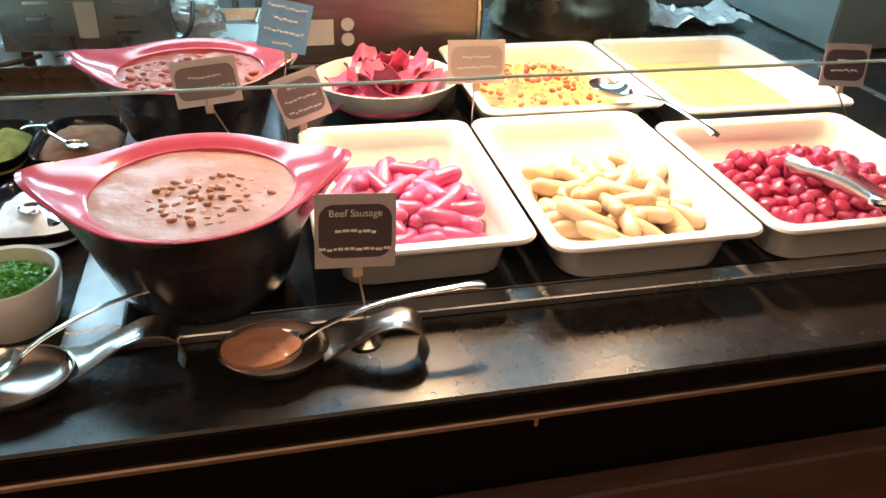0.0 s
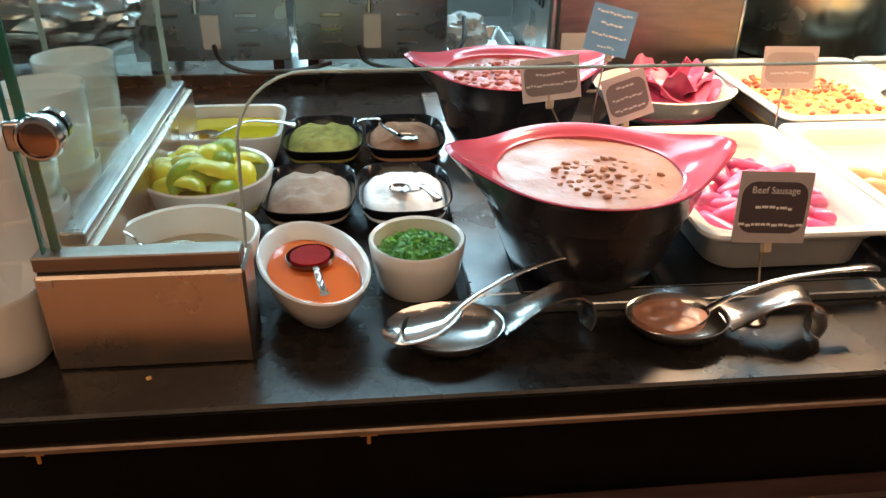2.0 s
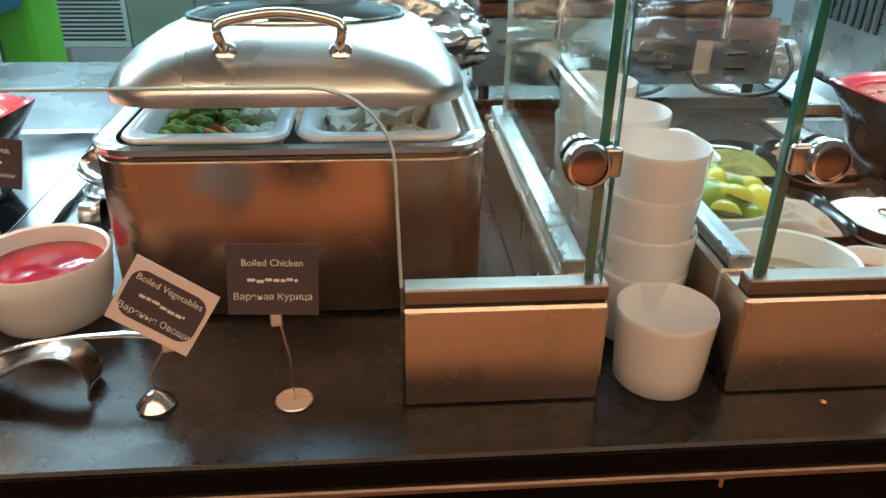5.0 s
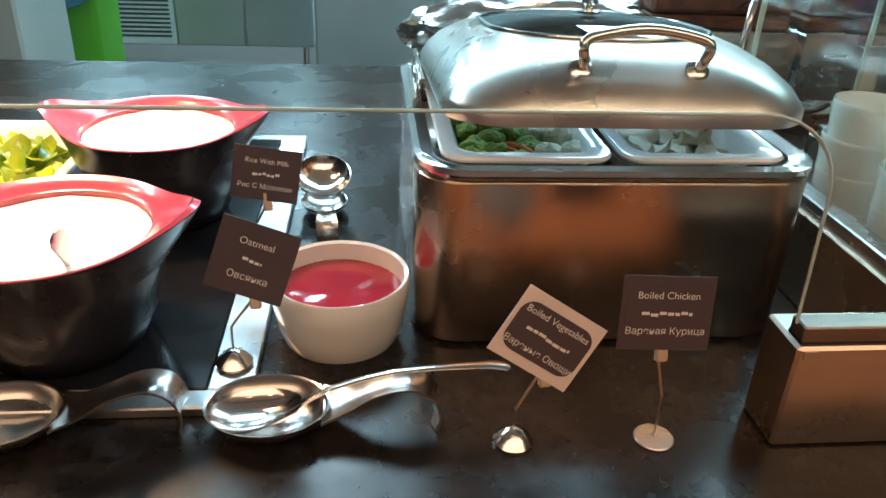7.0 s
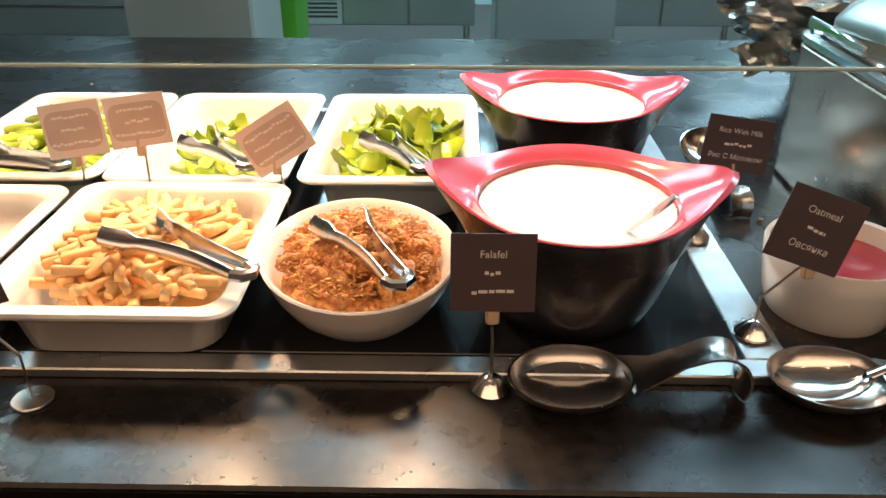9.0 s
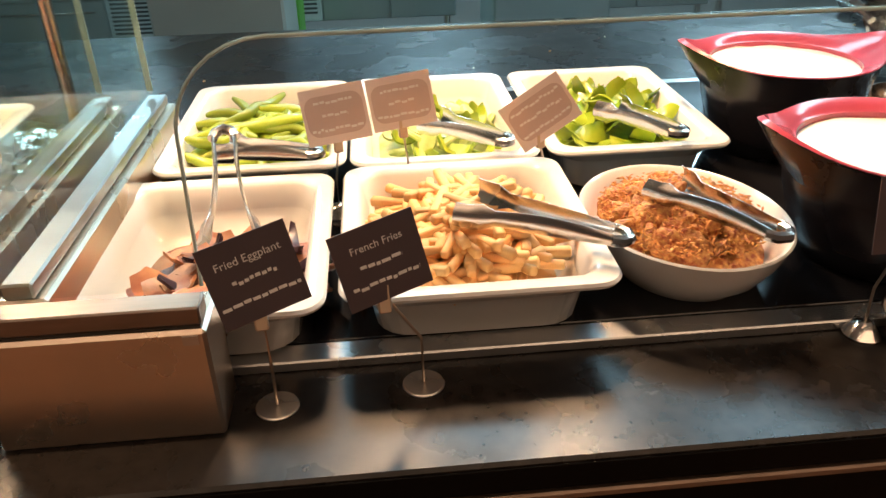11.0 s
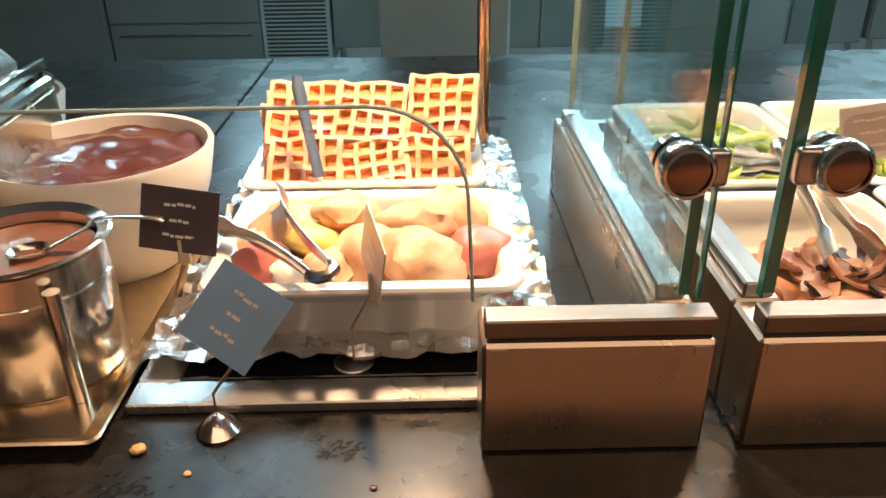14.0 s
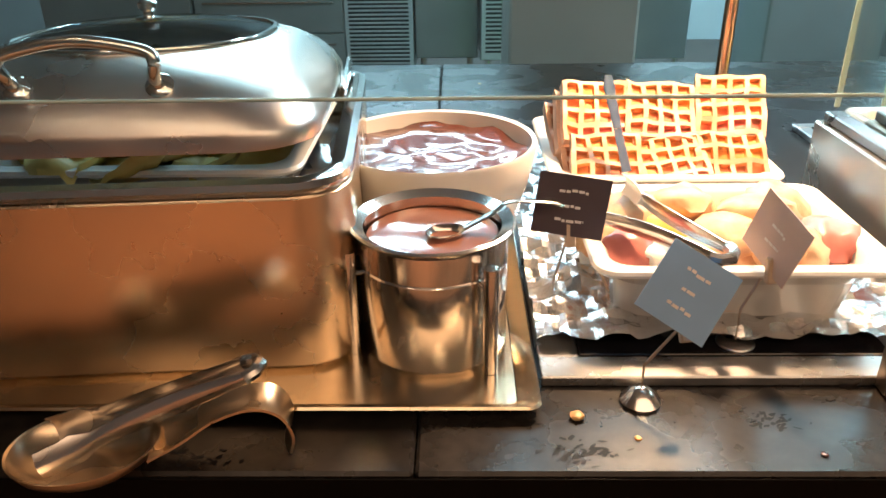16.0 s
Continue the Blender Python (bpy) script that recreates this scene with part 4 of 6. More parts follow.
BEAN2, BEAN = [bean_mesh("bean2", "chili_bean")], [bean_mesh("bean", "bean")]
scatter("bean", BEAN, (-0.108, 1.325), 0.066, 0.058, PLZ + 0.1178, 80, "small brown bean at the surface of the stew", "bean", "beans in the stew", 0.0, 1, 25, 2.0, (0.7, 1.2))
scatter("bean", BEAN2, (-0.15, 1.745), 0.098, 0.085, PLZ + 0.1165, 130, "small dark red bean at the surface of the chili", "bean", "beans in the chili", 0.0, 1, 25, 2.0, (0.9, 1.5))
wide, thin = Vector((0.29, 0.957, 0)), Vector((0.957, -0.29, 0))
rings = []
for u, hw in ((0.0, 0.003), (0.25, 0.005), (0.5, 0.009), (0.72, 0.0125), (0.9, 0.0105), (1.0, 0.004)):
    mid = Vector((-1.704, 1.318, 1.022)).lerp(Vector((-1.679, 1.250, 1.096)), u)
    rings.append([tuple(mid + wide * (hw * math.cos(math.pi * q / 5)) + thin * (0.0016 * math.sin(math.pi * q / 5))) for q in range(10)])
solo("porridge_spoon", loft(rings), M["satin"], "flat steel spoon handle sticking out of the white porridge", "spoon")

# spoon rests and spoons at the front of the counter
spoon_rest(-0.306, 1.195, 10)
spoon(-0.338, 1.197, 0.929, 17, 0.2, "steel serving spoon lying in a spoon rest", ry=-9, bw=0.032, bl=0.046)
spoon_rest(-0.054, 1.195, -3)
spoon(-0.062, 1.19, 0.926, 4, 0.2, "steel serving spoon coated in bean sauce, in a spoon rest", ry=-8, bw=0.03, bl=0.042)
solo("sauce_smear", disc(0.041, 0.031, 0, rough(90, 0.004, 2), 10, 28, depth=0.006), M["beans"], "thick brown bean sauce left in the spoon", "food", (-0.066, 1.19, 0.929), kind="stuff", smooth=60)
spoon_rest(-1.756, 1.228, 4, 0.84, "large empty steel spoon rest with a looped handle")
spoon_rest(-1.516, 1.232, 0)
spoon(-1.525, 1.229, 0.921, 2, 0.195, "steel serving spoon lying in a spoon rest", ry=-7, bw=0.03, bl=0.044)
spoon_rest(-3.508, 1.115, 12, 0.86, m="lit_steel")
tongs(-3.375, 1.158, 0.962, 195, 0.17, 0.012, ry=16, label="steel serving tongs lying in a spoon rest")

# bowls of sauces and spices
t = round_dish("rectangular_dish", -0.615, 1.735, 0.092, 0.085, 0.07, "white square dish of yellow olive oil with a ladle", base=Z, p=6.0, category="serving dish", foot=0.75)
fill(-0.615, 1.735, Z + 0.05, 0.079, 0.072, "oil", "clear yellow olive oil", p=6.0, relief=(5, 0.0003), name="olive_oil")
spoon(-0.65, 1.70, 0.958, -14, 0.13, "steel spoon with a round bowl resting in the dish of oil", ry=-7, bw=0.026, bl=0.027, m="satin")
fill(-0.65, 1.70, 0.9545, 0.018, 0.018, "amber_oil", "dark amber oil in the spoon", relief=(5, 0.0002), name="olive_oil")
round_dish("fluted_bowl", -0.61, 1.51, 0.09, 0.09, 0.082, "white textured porcelain bowl piled with lime wedges", "fluted", flute=0.012, foot=0.6, n=60)
heap("lime_base", -0.61, 1.51, Z + 0.04, 0.076, 0.076, 0.03, "lemon", "layer of lime wedges in the white bowl", p=2.0)


def wedge_mesh(m, name):
    rings = []
    for i in range(7):
        u = i / 6 * 2 - 1
        r = 0.015 * max(0.12, math.sqrt(max(0, 1 - u * u)))
        rings.append([(u * 0.022, r * math.cos(a), r * math.sin(a) * 0.9) for a in [math.pi * k / 7 for k in range(8)]] + [(u * 0.022, 0, -r * 0.12)])
    return shared(loft(rings), m, name, 50)


scatter("lime_wedge", [wedge_mesh("lemon", "lime_wedge"), wedge_mesh("lemon", "lime_wedge"), wedge_mesh("lime", "lime_wedge")], (-0.61, 1.51), 0.062, 0.062, Z + 0.066, 24, "cut yellow-green lime wedge piled in the white bowl", "lime wedge", "lime wedges in the bowl", 0.022, 2, 35, 2.0, scale=(1.2, 1.45))
round_dish("fluted_bowl", -0.60, 1.315, 0.083, 0.078, 0.085, "white textured porcelain bowl half full of pale sauce", "fluted", flute=0.012, foot=0.6, n=60)
fill(-0.60, 1.315, Z + 0.05, 0.07, 0.066, "broth", "thin pale yellowish sauce", relief=(5, 0.0004), name="pale_sauce")
ladle(-0.615, 1.33, 0.955, 180, 0.024, 0.05)
round_dish("egg_shaped_bowl", -0.457, 1.282, 0.061, 0.100, 0.064, "white egg-shaped bowl of bright orange chili oil", "white", foot=0.5, rz=18)
fill(-0.457, 1.282, Z + 0.045, 0.0495, 0.084, "orange", "bright orange chili oil", rz=18, relief=(5, 0.0003), name="chili_oil")
ladle(-0.462, 1.310, 0.952, -78, 0.029, 0.075, m="knob_face", lean=8, label="dark steel ladle of red oil lying in the orange sauce")
fill(-0.462, 1.310, 0.9535, 0.0235, 0.0235, "redblob", "dark red oil in the ladle", relief=(5, 0.0002), name="red_oil")
round_dish("ramekin", -0.335, 1.325, 0.0585, 0.0585, 0.064, "white straight-sided ramekin of chopped green parsley", "white", foot=0.8)
heap("parsley_base", -0.335, 1.325, Z + 0.035, 0.052, 0.052, 0.02, "parsley", "chopped green parsley heaped in the white ramekin", p=2.0, relief=(160, 0.006))
bm = bmesh.new()
for k in range(900):
    q, ang = 0.049 * math.sqrt(rnd.random()), rnd.uniform(0, 6.28)
    o = Vector((q * math.cos(ang), q * math.sin(ang), 0.018 * (1 - (q / 0.05) ** 2) + rnd.uniform(0, 0.006)))
    e = Euler((rnd.uniform(-0.8, 0.8), rnd.uniform(-0.8, 0.8), rnd.uniform(0, 6))).to_matrix()
    L = rnd.uniform(0.0025, 0.0055)
    bm.faces.new([bm.verts.new(o + e @ Vector(c)) for c in ((-L, 0, 0), (0, L * 0.4, 0.0006), (L, 0, 0), (0, -L * 0.4, 0.0006))])
solo("parsley_bits", bm, M["parsley"], "fine bits of chopped green parsley on the heap", "parsley", (-0.335, 1.325, Z + 0.04), kind="stuff")
for i, (x, y, m, nm, lb, sp) in enumerate(((-0.463, 1.745, "mustard", "green_spice", "green-brown dried herb mix", None), (-0.327, 1.745, "cumin", "brown_spice", "reddish brown ground spice", (-0.325, 1.70, 152)),
                                           (-0.475, 1.53, "salt2", "beige_spice", "coarse beige ground spice", None), (-0.34, 1.525, "salt", "white_salt", "coarse white salt", (-0.346, 1.50, -58)))):
    t = round_dish("spice_dish", x, y, 0.068, 0.088, 0.042, "black rounded square dish of " + lb, "blackdish", p=3.4, foot=0.6, category="spice dish", wall=0.004)
    heap(nm, x, y, Z + 0.022, 0.060, 0.079, 0.022, m, lb + " heaped in the black dish", p=3.0, relief=(45, 0.006), power=0.6)
    if sp:
        spoon(sp[0], sp[1], 0.948, sp[2], 0.07, "small steel teaspoon lying in the spice", ry=-4, bw=0.014, bl=0.019, name="teaspoon", deep=0.005)

# soup cups


def cup(x, y, z, r=0.051, h=0.086):
    t = thing("soup_cup", "off-white porcelain cup " + ("standing alone" if z < 0.91 and y < 1.25 else "in a stack") + " between the glass guards", "cup", (x, y, z), group="cups between the guards")
    part("cup_body", loft([ell(r * f, r * f, zz, 40) for f, zz in ((0.84, 0), (0.9, 0.004), (0.925, h * 0.3), (0.955, h * 0.6), (1.0, h * 0.93), (1.003, h - 0.002), (0.985, h), (0.955, h - 0.002), (0.925, h * 0.6), (0.89, h * 0.3), (0.8, 0.008))]), M["white"], t, "", 50)


cup(-0.776, 1.215, Z)
for y, k in ((1.31, 4), (1.43, 4), (1.56, 4)):
    for i in range(k):
        cup(-0.773 + 0.003 * (i % 2), y, Z + 0.001 + 0.046 * i)


# chafing dishes
def chafer(x, y, w, d, h, label, rz=0.0, base=Z, lift=12, m="shaded_steel"):
    """A tall steel food warmer with rounded corners and a domed lid with a window, hinged at its back."""
    t = thing("chafing_dish", label, "chafing dish", (x, y, base), rz)
    rings = [rr(w - 0.012, d - 0.012, 0.05, 0.0, n=8), rr(w, d, 0.055, 0.006, n=8), rr(w, d, 0.055, h - 0.012, n=8)]
    rings += [rr(w - 0.004, d - 0.004, 0.054, h - 0.01, n=8), rr(w - 0.02, d - 0.02, 0.05, h - 0.01, n=8), rr(w - 0.03, d - 0.03, 0.045, h - 0.06, n=8)]
    part("body", loft(rings), M[m], t, "brushed steel body", 40)
    rim = [rr(w - 0.006, d - 0.006, 0.05, h - 0.009, n=8), rr(w + 0.004, d + 0.004, 0.056, h - 0.002, n=8), rr(w + 0.002, d + 0.002, 0.055, h + 0.004, n=8), rr(w - 0.012, d - 0.012, 0.05, h + 0.007, n=8), rr(w - 0.04, d - 0.04, 0.04, h + 0.002, n=8), rr(w - 0.044, d - 0.044, 0.04, h - 0.02, n=8)]
    part("rim", loft(rim, False, False), M["polish"], t, "polished steel rim", 40)
    part("water_pan", box(-w / 2 + 0.03, w / 2 - 0.03, -d / 2 + 0.03, d / 2 - 0.03, h - 0.058, h - 0.054), M["steel_x"], t)
    lw, ld = w - 0.05, d - 0.005
    lid_at = Matrix.Translation((0, d / 2 - 0.02, h + 0.015)) @ pose(0, 0, 0, -lift, 0, 0) @ Matrix.Translation((0, -ld / 2, 0))
    prof = [(1.0, 0.0), (1.0, 0.011), (0.99, 0.016), (0.955, 0.03), (0.88, 0.047), (0.78, 0.061), (0.68, 0.07)]
    rings = [rr(lw * f, ld * f, 0.07 + 0.15 * (1 - f), z, n=8) for f, z in prof]
    rings += [rr(lw * f - 0.003, ld * f - 0.003, 0.07 + 0.15 * (1 - f), z - 0.002, n=8) for f, z in prof[::-1]]
    lid = part("lid", loft(rings, False, False), M["lid"], t, "domed steel lid", 40)
    lid.matrix_basis = lid_at
    win = part("window", loft([rr(lw * 0.67, ld * 0.67, 0.12, 0.0705, n=8), rr(lw * 0.45, ld * 0.45, 0.09, 0.081, n=8), rr(0.02, 0.02, 0.009, 0.086, n=8)], False, True), M["lid_glass"], lid, "curved glass window", 60)
    part("window_frame", tube([p for p in rr(lw * 0.67, ld * 0.67, 0.12, 0.071, n=8)] + [rr(lw * 0.67, ld * 0.67, 0.12, 0.071, n=8)[0]], 0.0035, 6), M["polish"], lid, "", 60)
    part("vent_knob", loft([ell(r, r, z, 16) for r, z in ((0.014, 0.085), (0.014, 0.087), (0.006, 0.089), (0.006, 0.093), (0.010, 0.096), (0.010, 0.101), (0.007, 0.104), (0.002, 0.105))]), M["polish"], lid)
    hy = -ld * 0.435
    hw = 0.0585
    part("handle", tube(smooth_path([(-hw, hy, 0.050), (-hw, hy - 0.012, 0.060), (-hw - 0.003, hy - 0.016, 0.072), (-hw + 0.006, hy - 0.014, 0.081), (0, hy - 0.012, 0.089), (hw - 0.006, hy - 0.014, 0.081), (hw + 0.003, hy - 0.016, 0.072), (hw, hy - 0.012, 0.060), (hw, hy, 0.050)], 5), 0.0055, 10), M["polish"], lid, "arched steel handle")
    for s in (-1, 1):
        b = part("handle_base", loft([ell(r, r, z, 16) for r, z in ((0.012, -0.004), (0.012, 0.004), (0.008, 0.007))]), M["polish"], lid)
        b.matrix_basis = pose(s * hw, hy + 0.002, 0.048, 48, 0, 0)
    for s in (-1, 1):
        part("hinge_arm", box(s * (w / 2 - 0.022) - 0.004, s * (w / 2 - 0.022) + 0.004, d * 0.1, d / 2 - 0.01, h + 0.006, h + 0.022, 0.002), M["polish"], t)
    return t


CHX, CHY, CHW, CHD, CHH = -1.158, 1.585, 0.43, 0.46, 0.205
chafer(CHX, CHY, CHW, CHD, CHH, "tall steel chafing dish with a half-open domed lid, over boiled food", lift=5)
for s, (a, b) in zip((-1, 1), ((-0.188, -0.004), (0.004, 0.188))):
    gn_pan("insert_pan", CHX + a, CHX + b, CHY - 0.20, CHY + 0.17, 0.06, "white melamine insert pan inside the chafing dish", Z + CHH - 0.054, "insert pans of the chafing dish")
zz = Z + CHH - 0.03
heap("vegetables", CHX - 0.096, CHY - 0.02, zz - 0.012, 0.066, 0.15, 0.02, "broc", "boiled green vegetables in the insert pan")


def floret_mesh(m, name, r, seed):
    bm = bmesh.new()
    bmesh.ops.create_icosphere(bm, subdivisions=4, radius=r)
    for v in bm.verts:
        q = v.co * (1.6 / r) + Vector((seed, 0, 0))
        v.co *= 1 + 0.25 * noise.noise(q) + 0.12 * abs(noise.noise(q * 3.0)) + 0.06 * abs(noise.noise(q * 7.0))
        if v.co.z < 0:
            v.co.x *= 1 + v.co.z / r * 0.6
            v.co.y *= 1 + v.co.z / r * 0.6
    return shared(bm, m, name, 30)


scatter("broccoli_floret", [floret_mesh("broc", "broccoli", 0.017, s) for s in range(3)], (CHX - 0.12, CHY - 0.06), 0.045, 0.10, zz + 0.0, 18, "boiled green broccoli floret in the pan", "broccoli", "broccoli florets", 0.014, 1, 40)
scatter("cauliflower_floret", [floret_mesh("cauli", "cauliflower", 0.017, s) for s in range(2)], (CHX - 0.05, CHY - 0.09), 0.028, 0.05, zz + 0.004, 6, "boiled white cauliflower floret in the pan", "cauliflower", "cauliflower florets", 0.008, 1, 40)
scatter("carrot_slice", [shared(cyl(0.012, -0.003, 0.003, 12, bev=0.001), "carrot", "carrot")], (CHX - 0.10, CHY - 0.13), 0.04, 0.03, zz + 0.008, 8, "boiled orange carrot slice in the pan", "carrot", "carrot slices", 0.004, 1, 40)
heap("chicken_base", CHX + 0.096, CHY - 0.02, zz - 0.012, 0.066, 0.15, 0.02, "chicken", "boiled chicken pieces filling the insert pan")
CHK = [slab_mesh(0.05, 0.03, 0.010, c, "chicken", "chicken_piece", s, 0.01) for s, c in ((4, 0.008), (5, -0.006), (6, 0.01))]
scatter("chicken_piece", CHK, (CHX + 0.09, CHY - 0.06), 0.058, 0.11, zz + 0.004, 26, "pale boiled chicken piece in the insert pan", "chicken piece", "boiled chicken pieces", 0.012, 1, 35)

# jam, small ladle and dark tile between the pot and the chafing dish
round_dish("ramekin", -1.453, 1.388, 0.077, 0.077, 0.078, "white porcelain bowl of dark red berry jam on the counter", "white", foot=0.84)
fill(-1.453, 1.388, Z + 0.056, 0.0705, 0.0705, "jam", "glossy dark red berry jam", relief=(18, 0.002), name="berry_jam")
spoon_rest(-1.488, 1.72, -85, 0.62, "small steel spoon rest with a looped handle")
solo("ladle_bowl", loft([ell(0.043 * f, 0.043 * f, z, 28) for f, z in ((0.3, 0), (0.8, 0.008), (1, 0.024), (0.96, 0.0245), (0.75, 0.011), (0.2, 0.003))]), M["polish"], "round steel ladle lying in a spoon rest", "ladle", (-1.490, 1.745, Z + 0.03), kind="", rx=24)

# front row and rear row of the middle guard
gn_pan("serving_pan", -2.325, -2.065, 1.235, 1.535)
gn_pan("serving_pan", -2.58, -2.335, 1.225, 1.525)
gn_pan("serving_pan", -2.56, -2.322, 1.545, 1.90)
gn_pan("serving_pan", -2.318, -2.078, 1.54, 1.90)
gn_pan("serving_pan", -2.068, -1.83, 1.54, 1.90)
heap("fries_base", -2.195, 1.385, PLZ + 0.015, 0.09, 0.098, 0.03, "fries", "layer of fried potato sticks filling the white pan", relief=(60, 0.006))
FRIES = [shared(box(-L / 2, L / 2, -0.0038, 0.0038, -0.0038, 0.0038, 0.0014), "fries", "fry") for L in (0.052, 0.066, 0.044)]
scatter("french_fry", FRIES, (-2.195, 1.390), 0.078, 0.092, PLZ + 0.038, 220, "golden fried potato stick heaped in the white pan", "french fry", "french fries in the pan", 0.034, 2, 18, scale=(1.1, 1.4))
tongs(-2.062, 1.282, 0.992, 152, 0.15, 0.02, label="steel serving tongs lying across the fries", ry=-4)
round_dish("oval_dish", -1.965, 1.372, 0.105, 0.126, 0.064, "white oval porcelain dish heaped with falafel, on the warming plate", base=PLZ, category="serving dish", foot=0.66, rz=8)
heap("falafel_base", -1.965, 1.380, PLZ + 0.025, 0.088, 0.098, 0.035, "falafel", "rough brown falafel filling the oval dish", p=2.0, relief=(45, 0.01), rz=8)


def lump_mesh(m, name, r, seed, sq=0.6):
    bm = bmesh.new()
    bmesh.ops.create_icosphere(bm, subdivisions=3, radius=r)
    for v in bm.verts:
        v.co *= 1 + 0.22 * noise.noise(v.co * (2.2 / r) + Vector((seed, 0, 0))) + 0.1 * noise.noise(v.co * (7 / r) + Vector((seed, 0, 0)))
        v.co.z *= sq
    return shared(bm, m, name, 60)


scatter("falafel", [lump_mesh("falafel", "falafel", 0.022, s, 0.5) for s in range(4)], (-1.965, 1.378), 0.072, 0.08, PLZ + 0.046, 44, "rough golden brown falafel ball in the oval dish", "falafel", "falafel in the dish", 0.020, 1, 90, 2.0, scale=(0.65, 1.0))
bm = bmesh.new()
for k in range(1500):
    q, ang = math.sqrt(rnd.random()), rnd.uniform(0, 6.28)
    px, py = 0.086 * q * math.cos(ang), 0.098 * q * math.sin(ang)
    o = Vector((px, py, 0.022 * (1 - q * q) + rnd.uniform(-0.004, 0.007)))
    e = Euler((rnd.uniform(-0.6, 0.6), rnd.uniform(-0.6, 0.6), rnd.gauss(0.2, 0.7))).to_matrix()
    L = rnd.uniform(0.0022, 0.0042)
    v = [bm.verts.new(o + e @ Vector(c)) for c in ((-L, 0, 0), (0, L * 0.38, 0), (L, 0, 0), (0, -L * 0.38, 0), (0, 0, L * 0.35), (0, 0, -L * 0.35))]
    for a, b in ((0, 1), (1, 2), (2, 3), (3, 0)):
        bm.faces.new((v[a], v[b], v[4]))
        bm.faces.new((v[b], v[a], v[5]))
solo("falafel_flakes", bm, M["flake"], "golden crusty flakes and seeds over the falafel", "food", (-1.965, 1.378, PLZ + 0.056), kind="stuff")
tongs(-1.915, 1.268, 0.992, 122, 0.13, 0.016, label="steel serving tongs lying on the falafel", ry=-2)
heap("aubergine_base", -2.458, 1.37, PLZ + 0.010, 0.08, 0.10, 0.010, "aubergine", "layer of fried aubergine slices in the white pan")
AUB = [slab_mesh(0.068, 0.036, 0.0035, c, "aubergine", "aubergine_slice", s, 0.008) for s, c in ((1, 0.008), (2, 0.014), (3, -0.006))] + [slab_mesh(0.06, 0.012, 0.004, 0.01, "aub_skin", "aubergine_slice", 5, 0.008), slab_mesh(0.05, 0.009, 0.006, 0.014, "aub_skin", "aubergine_slice", 9, 0.01)]
scatter("aubergine_slice", AUB, (-2.43, 1.34), 0.075, 0.07, PLZ + 0.022, 44, "fried brown aubergine slice with dark skin in the white pan", "aubergine slice", "fried aubergine slices", 0.026, 2, 22)
tongs(-2.452, 1.50, 1.035, -82, 0.16, 0.016, ry=22, label="steel serving tongs leaning over the rims of two pans")
heap("pepper_base", -2.44, 1.71, PLZ + 0.015, 0.085, 0.12, 0.02, "pepper", "layer of fried green chili peppers in the white pan")


def chili_mesh(L, m, name, seed):
    r2 = random.Random(seed)
    pts = smooth_path([(-L / 2, 0, 0), (-L / 4, 0.006 * r2.uniform(-1, 1), 0.003), (0, 0.01 * r2.uniform(-1, 1), 0.002), (L / 4, 0.008 * r2.uniform(-1, 1), 0), (L / 2, 0.012 * r2.uniform(-1, 1), -0.003)], 3)
    n = len(pts)
    return shared(tube(pts, [0.0015 + 0.0062 * math.sin(math.pi * (i + 0.6) / (n + 0.6)) ** 0.7 * (1 - 0.3 * i / n) for i in range(n)], 8), m, name, 70)


scatter("green_chili", [chili_mesh(L, "pepper", "green_chili", s) for s, L in enumerate((0.09, 0.075, 0.1))], (-2.44, 1.71), 0.072, 0.10, PLZ + 0.034, 60, "long wrinkled fried green chili pepper in the white pan", "chili pepper", "green chilies in the pan", 0.03, 2, 14, scale=(1.0, 1.3))
heap("courgette_base", -2.198, 1.70, PLZ + 0.012, 0.085, 0.12, 0.014, "courgette", "layer of fried courgette slices in the white pan")
scatter("courgette_slice", [shared(loft([ell(0.017 * f, 0.014 * f, z, 14) for f, z in ((0.9, -0.003), (1, 0), (0.9, 0.003))]), "courgette", "courgette"), slab_mesh(0.04, 0.02, 0.004, 0.01, "pepper", "courgette", 8)], (-2.19, 1.72), 0.075, 0.09, PLZ + 0.026, 44, "fried green and yellow courgette slice in the white pan", "courgette slice", "courgette slices in the pan", 0.02, 2, 45)
heap("green_base", -1.95, 1.71, PLZ + 0.012, 0.085, 0.12, 0.02, "pepper2", "layer of fried green bell pepper in the white pan")
scatter("pepper_slice", [slab_mesh(0.055, 0.03, 0.003, c, "pepper2", "pepper_slice", s, 0.01) for s, c in ((1, 0.014), (2, 0.02), (3, -0.012))], (-1.945, 1.73), 0.075, 0.09, PLZ + 0.03, 48, "glossy fried green bell pepper strip in the white pan", "pepper slice", "green pepper strips", 0.03, 2, 50)
for x, y, a in ((-2.36, 1.548, 170), (-2.125, 1.555, 140), (-1.905, 1.55, 125)):
    tongs(x, y, PLZ + 0.074, a, 0.11, 0.012, label="steel serving tongs lying over the rim of a white pan", ry=-3)

# waffles and rolls
t = solo("foil_sheet", grid(0.40, 0.62, 48, 72, rough(38, 0.013, 3.0)), M["foil"], "crumpled aluminium foil under the white pans", "foil", (-2.925, 1.585, PLZ + 0.012), kind="", smooth=20)
gn_pan("serving_pan", -3.070, -2.764, 1.285, 1.525, 0.07, "white rectangular pan of filled rolls, standing on crumpled foil", PLZ + 0.006)
gn_pan("serving_pan", -3.085, -2.782, 1.54, 1.83, 0.07, "white rectangular pan of waffles, standing on crumpled foil", PLZ + 0.006)


